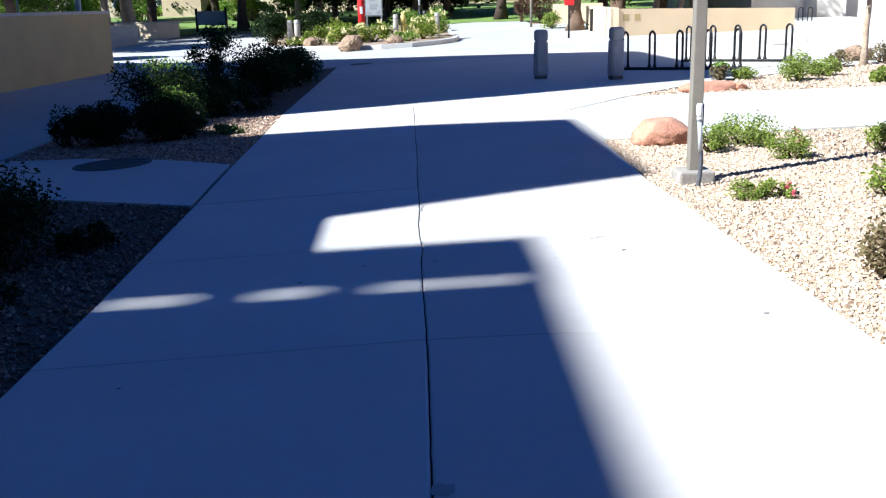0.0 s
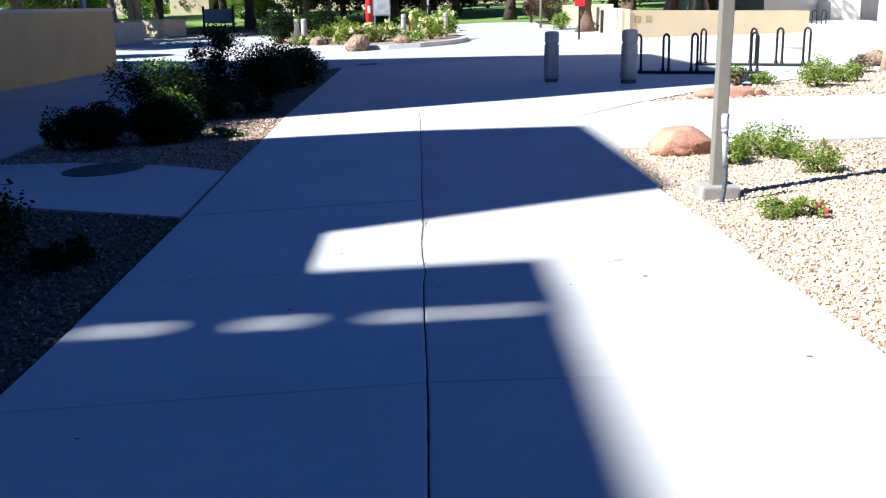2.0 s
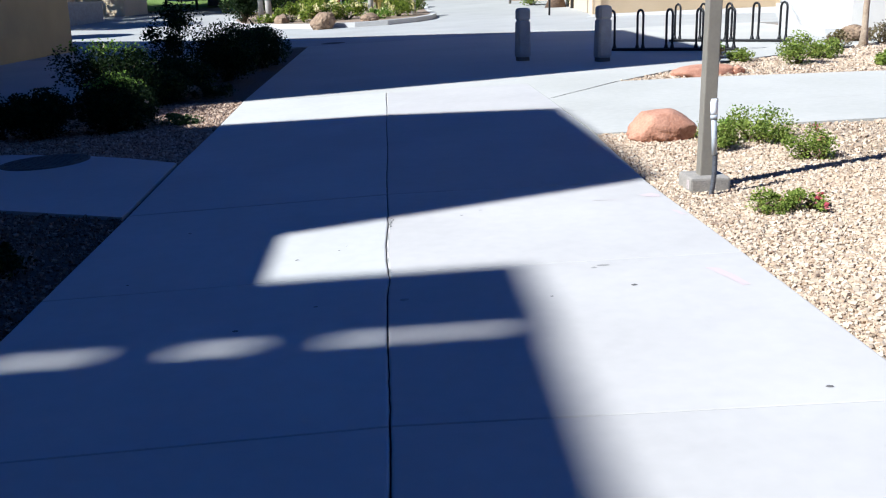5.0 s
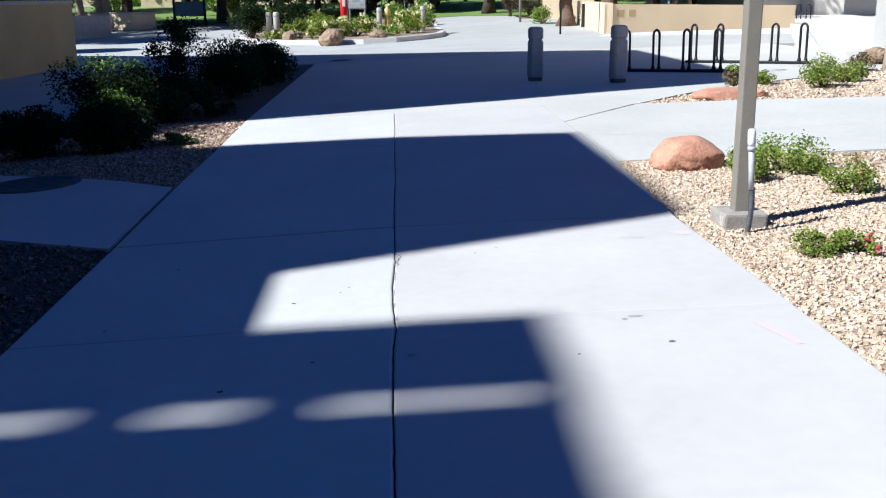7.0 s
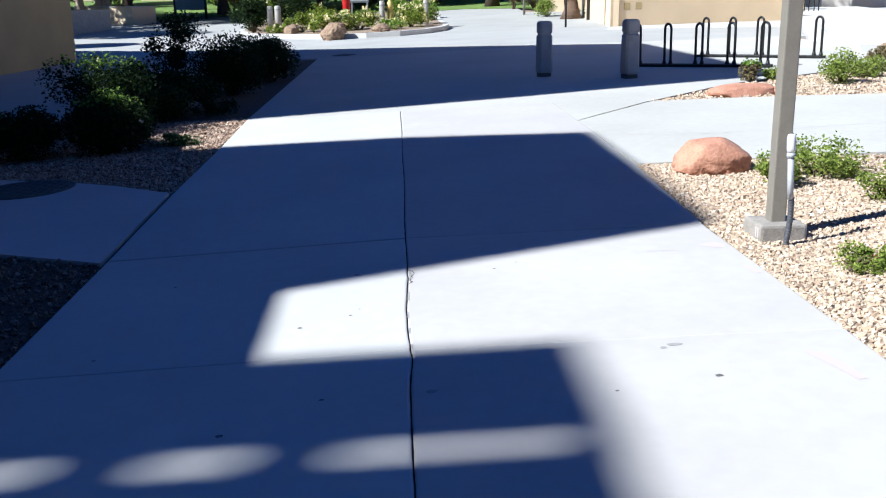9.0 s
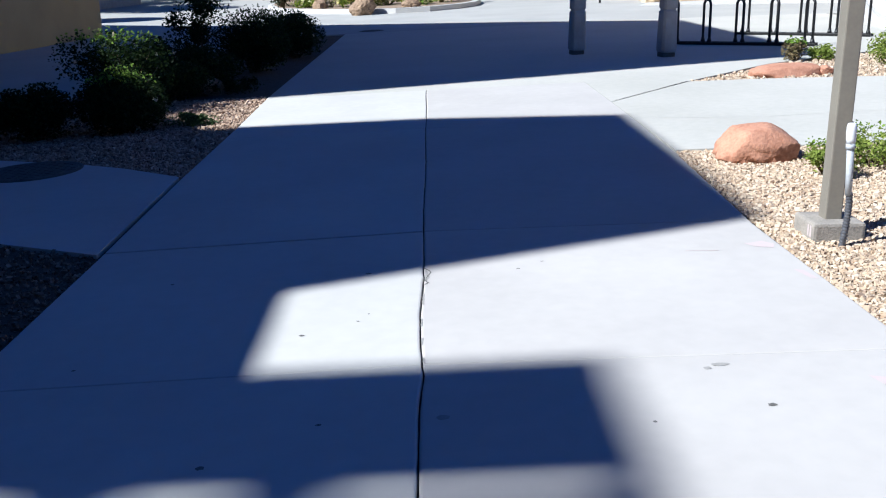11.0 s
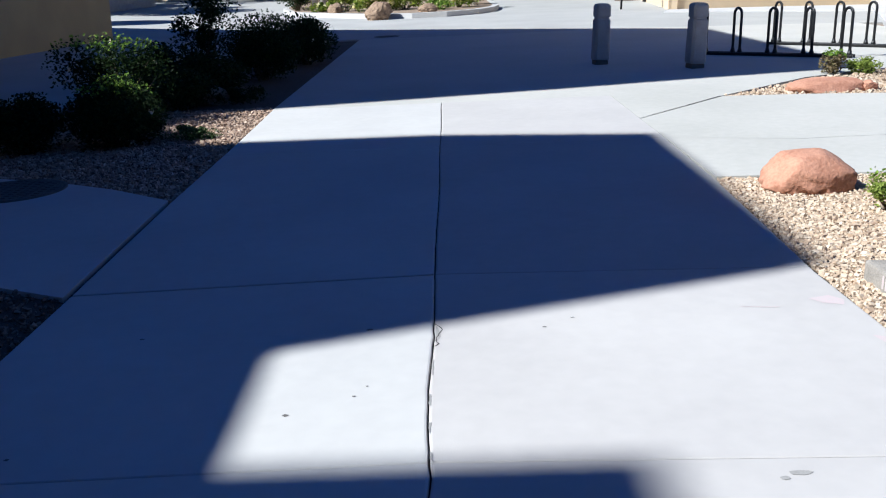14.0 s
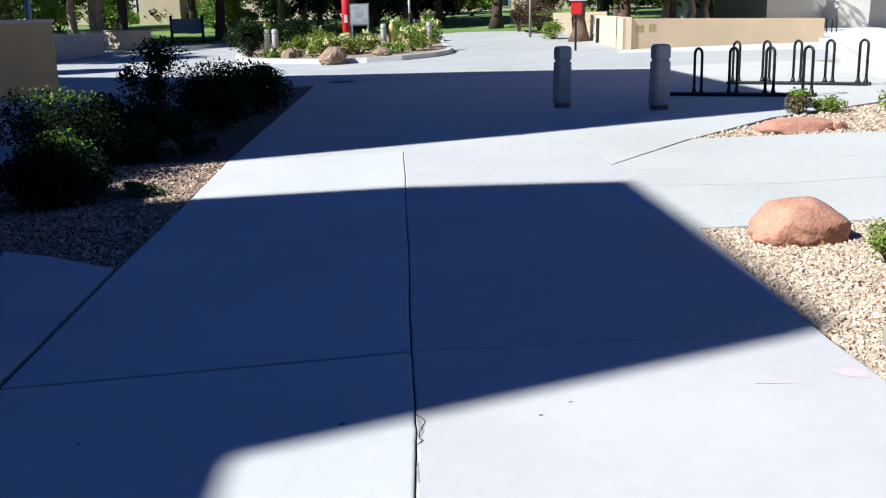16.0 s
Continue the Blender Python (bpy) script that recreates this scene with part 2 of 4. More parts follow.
def box_bm(x0, x1, y0, y1, z0, z1, bevel=0.0, seg=2):
    bm = bmesh.new()
    bmesh.ops.create_cube(bm, size=1)
    for v in bm.verts:
        v.co = Vector((x0 + (v.co.x + 0.5) * (x1 - x0), y0 + (v.co.y + 0.5) * (y1 - y0), z0 + (v.co.z + 0.5) * (z1 - z0)))
    if bevel:
        bmesh.ops.bevel(bm, geom=bm.edges[:], offset=bevel, segments=seg, affect="EDGES", profile=0.6)
    return bm


def tube_bm(points, radii, sides=10, bm=None, cap=True):
    """A tapered tube along points."""
    bm = bm or bmesh.new()
    points = [Vector(p) for p in points]
    rings = []
    for i, p in enumerate(points):
        d = (points[min(i + 1, len(points) - 1)] - points[max(i - 1, 0)]).normalized()
        side = d.cross(Vector((0.3, 1, 0.1)) if abs(d.y) < 0.9 else Vector((1, 0, 0.2))).normalized()
        up = side.cross(d)
        r = radii[i] if hasattr(radii, "__len__") else radii
        rings.append([bm.verts.new(p + (side * math.cos(a) + up * math.sin(a)) * r) for a in np.linspace(0, 2 * math.pi, sides, endpoint=False)])
    for a, b in zip(rings, rings[1:]):
        for i in range(sides):
            f = bm.faces.new((a[i], a[(i + 1) % sides], b[(i + 1) % sides], b[i]))
            f.smooth = True
    if cap:
        bm.faces.new(rings[0]), bm.faces.new(rings[-1][::-1])
    bmesh.ops.recalc_face_normals(bm, faces=bm.faces[:])
    return bm


def lathe_bm(profile, sides=20):
    """A turned shape from (radius, height) pairs."""
    bm = bmesh.new()
    rings = [[bm.verts.new((r * math.cos(a), r * math.sin(a), z)) for a in np.linspace(0, 2 * math.pi, sides, endpoint=False)] for r, z in profile]
    for a, b in zip(rings, rings[1:]):
        for i in range(sides):
            bm.faces.new((a[i], a[(i + 1) % sides], b[(i + 1) % sides], b[i])).smooth = True
    bm.faces.new(rings[0][::-1]), bm.faces.new(rings[-1])
    return bm


def sheet_bm(poly, lift=0.0, thick=0.12, step=1.5, rim=0.0):
    """A slab that follows the ground inside the outline poly."""
    bm = bmesh.new()
    f = bm.faces.new([bm.verts.new((x, y, 0)) for x, y in poly])
    bmesh.ops.triangulate(bm, faces=[f])
    xs, ys = [p[0] for p in poly], [p[1] for p in poly]
    for axis, lo, hi in ((0, min(xs), max(xs)), (1, min(ys), max(ys))):
        n = int((hi - lo) / step)
        for i in range(1, n + 1):
            c, no = Vector((0, 0, 0)), Vector((0, 0, 0))
            c[axis], no[axis] = lo + i * (hi - lo) / (n + 1), 1
            bmesh.ops.bisect_plane(bm, geom=bm.verts[:] + bm.edges[:] + bm.faces[:], plane_co=c, plane_no=no)
    bmesh.ops.recalc_face_normals(bm, faces=bm.faces[:])
    if bm.faces[:][0].normal.z < 0:
        bmesh.ops.reverse_faces(bm, faces=bm.faces[:])
    for v in bm.verts:
        v.co.z = gh(v.co.x, v.co.y) + lift
    if thick:
        ed = [e for e in bm.edges if e.is_boundary]
        ext = bmesh.ops.extrude_edge_only(bm, edges=ed)["geom"]
        for v in ext:
            if isinstance(v, bmesh.types.BMVert):
                v.co.z -= thick
        bmesh.ops.recalc_face_normals(bm, faces=bm.faces[:])
    return bm


def inside(px, py, poly):
    """Which of the points lie in the outline."""
    res = np.zeros(len(px), bool)
    n = len(poly)
    for i in range(n):
        (x0, y0), (x1, y1) = poly[i], poly[(i + 1) % n]
        cross = ((y0 > py) != (y1 > py)) & (px < (x1 - x0) * (py - y0) / (y1 - y0 + 1e-12) + x0)
        res ^= cross
    return res


CHIP_V = np.array([(x, y, z) for x in (-1, 1) for y in (-1, 1) for z in (-1, 1)]) * 0.78
CHIP_F = np.array([(0, 1, 3), (0, 3, 2), (4, 6, 7), (4, 7, 5), (0, 4, 5), (0, 5, 1), (2, 3, 7), (2, 7, 6), (0, 2, 6), (0, 6, 4), (1, 5, 7), (1, 7, 3)])


def stones(name, poly, count, size, seed, mat, lift=-0.02, spread=0.45):
    """Loose stones that cover the outline poly."""
    rng = np.random.default_rng(seed)
    xs, ys = [p[0] for p in poly], [p[1] for p in poly]
    x, y = rng.uniform(min(xs), max(xs), count * 4), rng.uniform(min(ys), max(ys), count * 4)
    ok = np.flatnonzero(inside(x, y, poly))[:count]
    x, y = x[ok], y[ok]
    n = len(x)
    v, f = CHIP_V, CHIP_F
    s = size * np.exp(rng.normal(0, spread, n)).clip(0.45, 2.1)
    axes = s[:, None] * rng.uniform(0.65, 1.3, (n, 3)) * np.array([1, 1, 0.7])
    pts = v[None] * axes[:, None] * rng.uniform(0.55, 1.2, (n, len(v), 1))
    a, b = rng.uniform(0, 6.28, n), rng.normal(0, 0.9, n)
    ca, sa, cb, sb = np.cos(a)[:, None], np.sin(a)[:, None], np.cos(b)[:, None], np.sin(b)[:, None]
    px, pz = pts[..., 0] * cb - pts[..., 2] * sb, pts[..., 0] * sb + pts[..., 2] * cb
    out = np.stack([px * ca - pts[..., 1] * sa, px * sa + pts[..., 1] * ca, pz], -1)
    out += np.stack([x, y, gz(x, y) + lift + s * rng.uniform(0.2, 0.65, n)], -1)[:, None]
    faces = (f[None] + (np.arange(n) * len(v))[:, None, None]).reshape(-1, 3)
    return np_mesh(name, out.reshape(-1, 3), faces, mat)


def leaves_arrays(centres, size, rng, aspect=0.55, up=0.3):
    """A folded four-cornered leaf at each centre."""
    n = len(centres)
    d = rng.normal(0, 1, (n, 3))
    d[:, 2] = d[:, 2] * 0.6 + up
    d /= np.linalg.norm(d, axis=1)[:, None]
    w = np.cross(d, rng.normal(0, 1, (n, 3)))
    w /= np.linalg.norm(w, axis=1)[:, None] + 1e-9
    nn = np.cross(d, w)
    s = size * rng.uniform(0.6, 1.35, (n, 1))
    p = [centres - d * s * 0.5, centres + w * s * aspect * 0.5 + nn * s * 0.1, centres + d * s * 0.5, centres - w * s * aspect * 0.5 + nn * s * 0.1]
    verts = np.stack(p, 1).reshape(-1, 3)
    return verts, np.arange(4 * n).reshape(-1, 4)


def clump_points(rng, n, clumps, spread):
    which = rng.integers(0, len(clumps), n)
    p = rng.normal(0, 1, (n, 3))
    p /= np.linalg.norm(p, axis=1)[:, None] + 1e-9
    p *= (rng.uniform(0, 1, (n, 1)) ** 0.45)
    return clumps[which][:, :3] + p * clumps[which][:, 3:4] * spread


FLOWERS = {}


def shrub(name, x, y, w, h, count, leaf, mat, seed, label, category="shrub", group="", flowers=0, petal=None, fsize=0.05,
          d=None, stems=9, clumps=14, loose=0.25, dome=0.55, aspect=0.6, tips=0, low=0.30):
    """A bush of many leaves on stems, w wide, d deep and h high."""
    rng = np.random.default_rng(seed)
    d = d or w
    root = thing(name, x, y, label=label, category=category, group=group)
    root.location.z -= 0.03
    c = []
    for i in range(clumps):
        a, r = rng.uniform(0, 6.28), rng.uniform(0, 1) ** 0.5
        zz = h * (low + (0.92 - low) * rng.uniform(0, 1) * (1 - dome * r * r))
        c.append((math.cos(a) * r * w * 0.38, math.sin(a) * r * d * 0.38, zz, min(w, h * 1.2) * rng.uniform(0.16, 0.30)))
    c = np.array(c)
    for i in range(stems):
        e = Vector(c[i % len(c)][:3])
        b = Vector((rng.normal(0, 0.03), rng.normal(0, 0.03), 0))
        m1 = b.lerp(e, 0.5) + Vector((rng.normal(0, 0.04), rng.normal(0, 0.04), 0.02))
        part("stem", tube_bm([b, m1, e], [0.012 * h / 0.5 + 0.003, 0.008, 0.003], 5), STEM, root)
    n1 = int(count * (1 - loose))
    p1 = clump_points(rng, n1, c, 1.0)
    big = np.array([[0, 0, h * 0.5, 1.0]])
    p2 = clump_points(rng, count - n1, big, 1.0)
    p2 = (p2 - [0, 0, h * 0.5]) * np.array([w * 0.52, d * 0.52, h * 0.5]) + np.array([0, 0, h * 0.5])
    p = np.concatenate([p1, p2])
    p[:, 2] = np.clip(p[:, 2], 0.03, h * 1.05)
    v, f = leaves_arrays(p, leaf, rng, aspect)
    np_mesh("foliage", v, f, mat, root)
    # brighter leaf colour on top paints in sunlit sprays, above all on shaded bushes
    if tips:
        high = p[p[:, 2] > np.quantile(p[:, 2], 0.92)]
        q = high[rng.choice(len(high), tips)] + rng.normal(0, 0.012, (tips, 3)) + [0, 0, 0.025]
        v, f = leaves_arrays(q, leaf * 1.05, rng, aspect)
        ng = np_mesh("bright_tips", v, f, LEAF_LIME, root)
        ng["label"], ng["kind"] = "bright leaves set on top as if sunlit", "stuff"
    if flowers:
        top = p[rng.choice(len(p), flowers)] + rng.normal(0, 0.02, (flowers, 3)) + [0, 0, 0.02]
        for q in top:
            key = (petal.name, fsize)
            if key not in FLOWERS:
                v, f = leaves_arrays(rng.normal(0, fsize * 0.28, (8, 3)), fsize * 0.8, rng, 0.9)
                FLOWERS[key] = np_mesh("flower", v, f, petal, root)
                o = FLOWERS[key]
            else:
                o = new("flower", FLOWERS[key].data)
                o.parent = root
            o.matrix_basis = pose(*q, rng.uniform(0, 90), rng.uniform(0, 90), rng.uniform(0, 360))
    return root


def tree_parts(root, height, crown_low, spread, trunk_r, seed, leaf, count, mat, bark, lean=0.0, low_clumps=0):
    """A tapered trunk, limbs, and a crown of leaf clumps."""
    rng = np.random.default_rng(seed)
    bm = bmesh.new()
    fork = crown_low * 1.05
    tp = [Vector((lean * z * 0.5 + rng.normal(0, trunk_r * 0.2), rng.normal(0, trunk_r * 0.2), z)) for z in np.linspace(-0.1, fork, 6)]
    tr = [trunk_r * (1.5 if i == 0 else 1.0) * (1 - 0.09 * i) for i in range(6)]
    tube_bm(tp, tr, 12, bm)
    part("trunk", bm, bark, root)
    clumps = []
    top = tp[-1]
    for i in range(9):
        a = i * 2.4 + rng.uniform(-0.4, 0.4)
        reach = spread * rng.uniform(0.45, 0.95)
        bl = bmesh.new()
        e = Vector((math.cos(a) * reach, math.sin(a) * reach, crown_low + (height - crown_low) * rng.uniform(0.15, 0.85)))
        m1 = top.lerp(e, 0.45) + Vector((0, 0, 0.12 * (height - crown_low)))
        tube_bm([top - Vector((0, 0, 0.1)), m1, e], [trunk_r * 0.5, trunk_r * 0.28, trunk_r * 0.08], 7, bl)
        for k in range(4):
            q = top.lerp(e, rng.uniform(0.5, 1.1)) + Vector(rng.normal(0, spread * 0.2, 3))
            clumps.append((q.x, q.y, max(q.z, crown_low + 0.1), spread * rng.uniform(0.16, 0.32)))
        for k in range(2):
            q = e + Vector((rng.normal(0, spread * 0.15), rng.normal(0, spread * 0.15), -rng.uniform(0, 0.3) * (e.z - crown_low)))
            tube_bm([m1, q.lerp(m1, 0.4) + Vector((0, 0, 0.1)), q], [trunk_r * 0.2, trunk_r * 0.12, trunk_r * 0.04], 5, bl)
            clumps.append((q.x, q.y, q.z, spread * rng.uniform(0.13, 0.25)))
        part("limb", bl, bark, root)
    for k in range(low_clumps):
        a = k * 2.4
        clumps.append((math.cos(a) * spread * 0.55, math.sin(a) * spread * 0.55, crown_low + rng.uniform(-0.05, 0.35), spread * rng.uniform(0.16, 0.28)))
    p = clump_points(rng, count, np.array(clumps), 1.0)
    p[:, 2] -= np.abs(rng.normal(0, 0.12, count)) * spread * 0.5
    v, f = leaves_arrays(p, leaf, rng, 0.6, 0.0)
    np_mesh("crown", v, f, mat, root)


def rock(name, x, y, w, d, h, seed, mat, label, rz=0.0, sink=0.06, planes=None):
    rng = np.random.default_rng(seed)
    bm = bmesh.new()
    bmesh.ops.create_icosphere(bm, subdivisions=4, radius=1)
    off = Vector(rng.uniform(-9, 9, 3))
    cuts = [(Vector(rng.normal(0, 1, 3)).normalized(), rng.uniform(0.62, 0.9)) for _ in range(11)]
    if planes:
        cuts = [(Vector(no).normalized(), dist) for no, dist in planes]
    for v in bm.verts:
        p = v.co.copy()
        for no, dist in cuts:
            e = p.dot(no) - dist
            if e > 0:
                p -= no * e * 0.88
        low = max(0.0, min(1.0, 0.45 - p.z)) if planes else 0.6      # the weathered foot is rough, the top smooth
        p *= 1 + (0.05 if planes else 0.13) * noise.noise(p * 1.6 + off) + (0.015 + 0.16 * low) * noise.noise(p * 6.5 + off) + (0.006 + 0.07 * low) * noise.noise(p * 14 + off)
        v.co = Vector((p.x * w * 0.56, p.y * d * 0.56, p.z * h * 0.62 + h * 0.40))
    for f in bm.faces:
        f.smooth = planes is not None
    ob = part(name, bm, mat)
    ob.matrix_basis = pose(x, y, gh(x, y) - sink, 0, 0, rz)
    return tagged(ob, label, "rock")


# ---- the ground and the paving ----
MIDDLE = 0.05


def ground_sheet():
    xs = np.unique(np.concatenate([np.linspace(-400, -40, 16), np.linspace(-40, 40, 81), np.linspace(40, 400, 16)]))
    ys = np.unique(np.concatenate([np.linspace(-300, -15, 12), np.linspace(-15, 90, 106), np.linspace(90, 900, 18)]))
    gx, gy = np.meshgrid(xs, ys)
    v = np.stack([gx, gy, gz(gx, gy) - 0.055], -1).reshape(-1, 3)
    nx = len(xs)
    i = (np.arange(len(ys) - 1)[:, None] * nx + np.arange(nx - 1)[None]).ravel()
    return tagged(np_mesh("ground", v, np.stack([i, i + 1, i + nx + 1, i + nx], 1), EARTH),
                  "bare tan desert earth under gravel and paving", "ground", kind="structure")


ground_sheet()


def pave(name, poly, mat, label, lift=0.0, thick=0.14, step=1.5, category="pavement"):
    return tagged(part(name, sheet_bm(poly, lift, thick, step), mat), label, category, kind="structure")


SLAB = [(-1.755, 6.94), (-1.814, 8.93), (-2.35, 9.36), (-2.95, 9.72), (-3.62, 9.98), (-4.62, 10.13), (-6.6, 10.2), (-6.6, 9.25), (-3.16, 7.63)]
pave("pavement_slab", SLAB, CONCRETE, "pale concrete utility slab between gravel beds, in shade", 0.0, 0.14, 0.6)
BED_MID = [(-1.782, 8.96), (-2.35, 9.38), (-2.95, 9.74), (-3.62, 10.0), (-4.62, 10.15), (-4.66, 12.5), (-4.5, 15.0), (-4.3, 20.0), (-3.4, 24.2), (-1.875, 24.15), (-1.873, 13.3), (-1.815, 11)]
pave("pavement_left", [(-4.64, 10.15), (-4.68, 12.5), (-4.52, 15.0), (-4.32, 20.0), (-3.41, 24.22), (-14, 24.22), (-14, 10.2)], CONCRETE_PLAZA,
     "smooth concrete side walk along the tan wall")
pave("pavement_cross", [(1.953, 8.97), (3.1, 8.92), (4.7, 8.86), (13, 8.5), (13, 12.05), (6.6, 12.42), (3.95, 12.8), (3.1, 12.86), (1.953, 11.56)],
     CONCRETE_PLAZA, "pale sunlit concrete path crossing between gravel beds", 0.0)
pave("pavement_middle", [(-1.87, 13.249), (1.953, 13.249), (1.953, 24.2), (-1.87, 24.2)], CONCRETE_PLAZA, "broad concrete plaza floor half in building shade")
pave("pavement_racks", [(1.953, 11.58), (3.09, 12.88), (4.5, 14.25), (6.45, 15.38), (9.3, 17.2), (9.3, 24.2), (1.953, 24.2)], CONCRETE_PLAZA,
     "concrete plaza floor under the bicycle racks")
pave("pavement_plaza", [(-40, 24.21), (40, 24.21), (40, 47), (6.1, 47), (6.2, 50.5), (3.6, 51.9), (2.0, 51.6), (1.9, 47), (-40, 54)], ROAD,
     "pale sunlit plaza and service road beyond the walk", 0.0, 0.1, 3.0)
pave("lawn", [(-60, 54.5), (-40, 53.6), (-12.6, 53.8), (-9.1, 57.2), (-5, 56), (1.9, 51.6), (3.5, 51.8), (6.2, 50.4), (7, 48), (40, 46), (80, 46), (80, 130), (-60, 130)], GRASS,
     "sunlit green lawn rising under trees", 0.015, 0.0, 4.0, "lawn")
pave("kerb_strip", [(6.35, 30.6), (13.9, 28.2), (14.3, 29.0), (14.3, 33.6), (6.9, 32.1)], CONCRETE, "pale concrete apron before the planter wall", 0.012, 0.1, 1.5, "kerb")

walkway = tagged(new("pavement_walk"), "pale concrete walk of square panels with tooled joints", "pavement", kind="structure")


def joint_x(y):
    """The long joint wanders a little, most at its old crack."""
    k = 0.012 * math.exp(-((y - 5.15) / 0.16) ** 2) - 0.010 * math.exp(-((y - 5.75) / 0.30) ** 2) + 0.004 * noise.noise(Vector((y * 14, 1, 0)))
    return MIDDLE + k + 0.004 * math.sin(y * 2.3) + 0.0025 * noise.noise(Vector((y * 6, 3, 0)))


def left_x(y):
    return float(np.interp(y, (2, 4.4, 6.2, 7.0, 8.9, 11, 13.25), (-1.675, -1.672, -1.705, -1.718, -1.778, -1.81, -1.868)))


def right_x(y):
    return float(np.interp(y, (3, 5.5, 7.0, 8.9, 10.9, 13.25), (1.878, 1.867, 1.846, 1.926, 1.955, 1.953)))


def bend(x, y):
    """The cross joints bend at the long joint: both ends lie a little nearer than the middle."""
    if not 2 < y < 8:
        return 0.0
    return -(0.062 if y > 6 else 0.028) * max(MIDDLE - x, 0) - (0.06 if y < 4 or y > 6 else 0.045) * max(x - MIDDLE, 0)


def panel(x0, x1, y0, y1, mat, plain_end=False):
    """One cast panel: eased edges, wandering along the long joint."""
    n = max(int((y1 - y0) / 0.07), 4)
    ys = np.linspace(y0, y1, n)
    prof = ((0.0, -0.13), (0.0, -0.008), (0.003, -0.002), (0.010, 0.0))
    rows = []
    for j, yy in enumerate(ys):
        a, b = x0(yy), x1(yy)
        row = [(a + o, yy, z) for o, z in prof] + [((a * (1 - k) + b * k), yy, 0.0) for k in (0.2, 0.4, 0.6, 0.8)] + [(b - o, yy, z) for o, z in prof[::-1]]
        rows.append(row)
    ends = ((0.0, -0.13), (0.0, -0.006), (0.004, -0.002))
    first = [[(x, y0 + o, min(z, dz)) for x, y, z in rows[0]] for o, dz in ends]
    if plain_end:
        ends = ((0.0, -0.13), (0.0, 0.0), (0.004, 0.0))
    last = [[(x, y1 - o, min(z, dz)) for x, y, z in rows[-1]] for o, dz in ends][::-1]
    rows = first + [[(x, yy2, z) for x, yy2, z in r] for r in rows[1:-1]] + last
    v = np.array(rows, float)
    m = v.shape[1]
    flat = v.reshape(-1, 3)
    for q in flat:
        k = (q[1] - y0) / (y1 - y0)
        q[1] += (1 - k) * bend(q[0], y0) + k * bend(q[0], y1)
    flat[:, 2] += gz(flat[:, 0], flat[:, 1])
    i = (np.arange(len(rows) - 1)[:, None] * m + np.arange(m - 1)[None]).ravel()
    return np_mesh("panel", flat, np.stack([i, i + 1, i + m + 1, i + m], 1), mat, walkway)


GAP = 0.0028
CUTS = [-8.75, -7.0, -5.25, -3.5, -1.72, 0.03, 1.78, 3.53, 5.245, 7.08, 10.55, 13.25]
for a, b in zip(CUTS, CUTS[1:]):
    g = 0.003
    panel(left_x, lambda y: joint_x(y) - GAP - 0.004 * abs(noise.noise(Vector((y * 7, 0, 0)))), a + (0.011 if a == 7.08 else g), b - (0.011 if b == 7.08 else g), CONCRETE, b > 13)
    panel(lambda y: joint_x(y) + GAP, right_x, a + g, b - g, CONCRETE_WORN, b > 13)
bed = sheet_bm([(-1.66, -8.8), (1.84, -8.8), (1.84, 8.0), (1.9, 9.5), (1.9, 13.26), (-1.85, 13.26), (-1.80, 11.0), (-1.80, 8.9), (-1.745, 7.0), (-1.66, 4.0)], -0.018, 0.0, 1.0)
part("joint_bed", bed, JOINT, walkway, "dark dirt filling the joints")


def flat_patch(name, poly, mat, lift, label, parent):
    ob = part(name, sheet_bm(poly, lift, 0.0, 0.4), mat, parent, label)
    return ob


def ribbon(name, pts, width, mat, lift, label, taper=0.0):
    """A thin line along points, of uneven width."""
    r = np.random.default_rng(len(pts))
    bm = bmesh.new()
    prev = None
    for i, (x, y) in enumerate(pts):
        a, b = pts[max(i - 1, 0)], pts[min(i + 1, len(pts) - 1)]
        d = Vector((b[0] - a[0], b[1] - a[1], 0)).normalized()
        n, w = Vector((-d.y, d.x, 0)), width * r.uniform(0.25, 0.8) * (1 - taper * (1 - i / len(pts)))
        pair = []
        for s in (-1, 1):
            q = Vector((x, y, 0)) + n * w * s
            pair.append(bm.verts.new((q.x, q.y, gh(q.x, q.y) + lift)))
        if prev:
            bm.faces.new((prev[0], prev[1], pair[1], pair[0]))
        prev = pair
    bmesh.ops.recalc_face_normals(bm, faces=bm.faces[:])
    part(name, bm, mat, walkway, label)


# a chipped crack beside the long joint, gum spots, marking paint
rng = np.random.default_rng(5)
ribbon("crack", [(0.058 + 0.026 * math.sin(min(i / 9, 1) * math.pi) ** 0.8 + 0.012 * (i > 9) * math.sin((i - 9) * 0.5) + rng.normal(0, 0.004), 6.40 - i * 0.017) for i in range(17)], 0.0045, JOINT, 0.0014,
       "jagged dark crack around a broken chip")
flat_patch("chipped_edge", [(0.060, 6.385), (0.070, 6.345), (0.080, 6.29), (0.082, 6.255), (0.072, 6.22), (0.064, 6.18), (0.058, 6.20), (0.059, 6.30)], FAINT, 0.0012, "rough grey broken concrete", walkway)
for y0, n in ((6.02, 9), (5.72, 6), (5.50, 5), (5.30, 4)):
    ribbon("chipped_edge", [(joint_x(y0 - i * 0.018) + 0.007 + rng.normal(0, 0.003), y0 - i * 0.018) for i in range(n)], 0.0055, FAINT, 0.0013, "chipped edge along the joint")
ribbon("open_joint", [(1.93 + 1.14 * k + rng.normal(0, 0.006), 11.56 + 1.3 * k) for k in np.linspace(0, 1, 34)], 0.013, JOINT, 0.003, "open joint", 0.85)
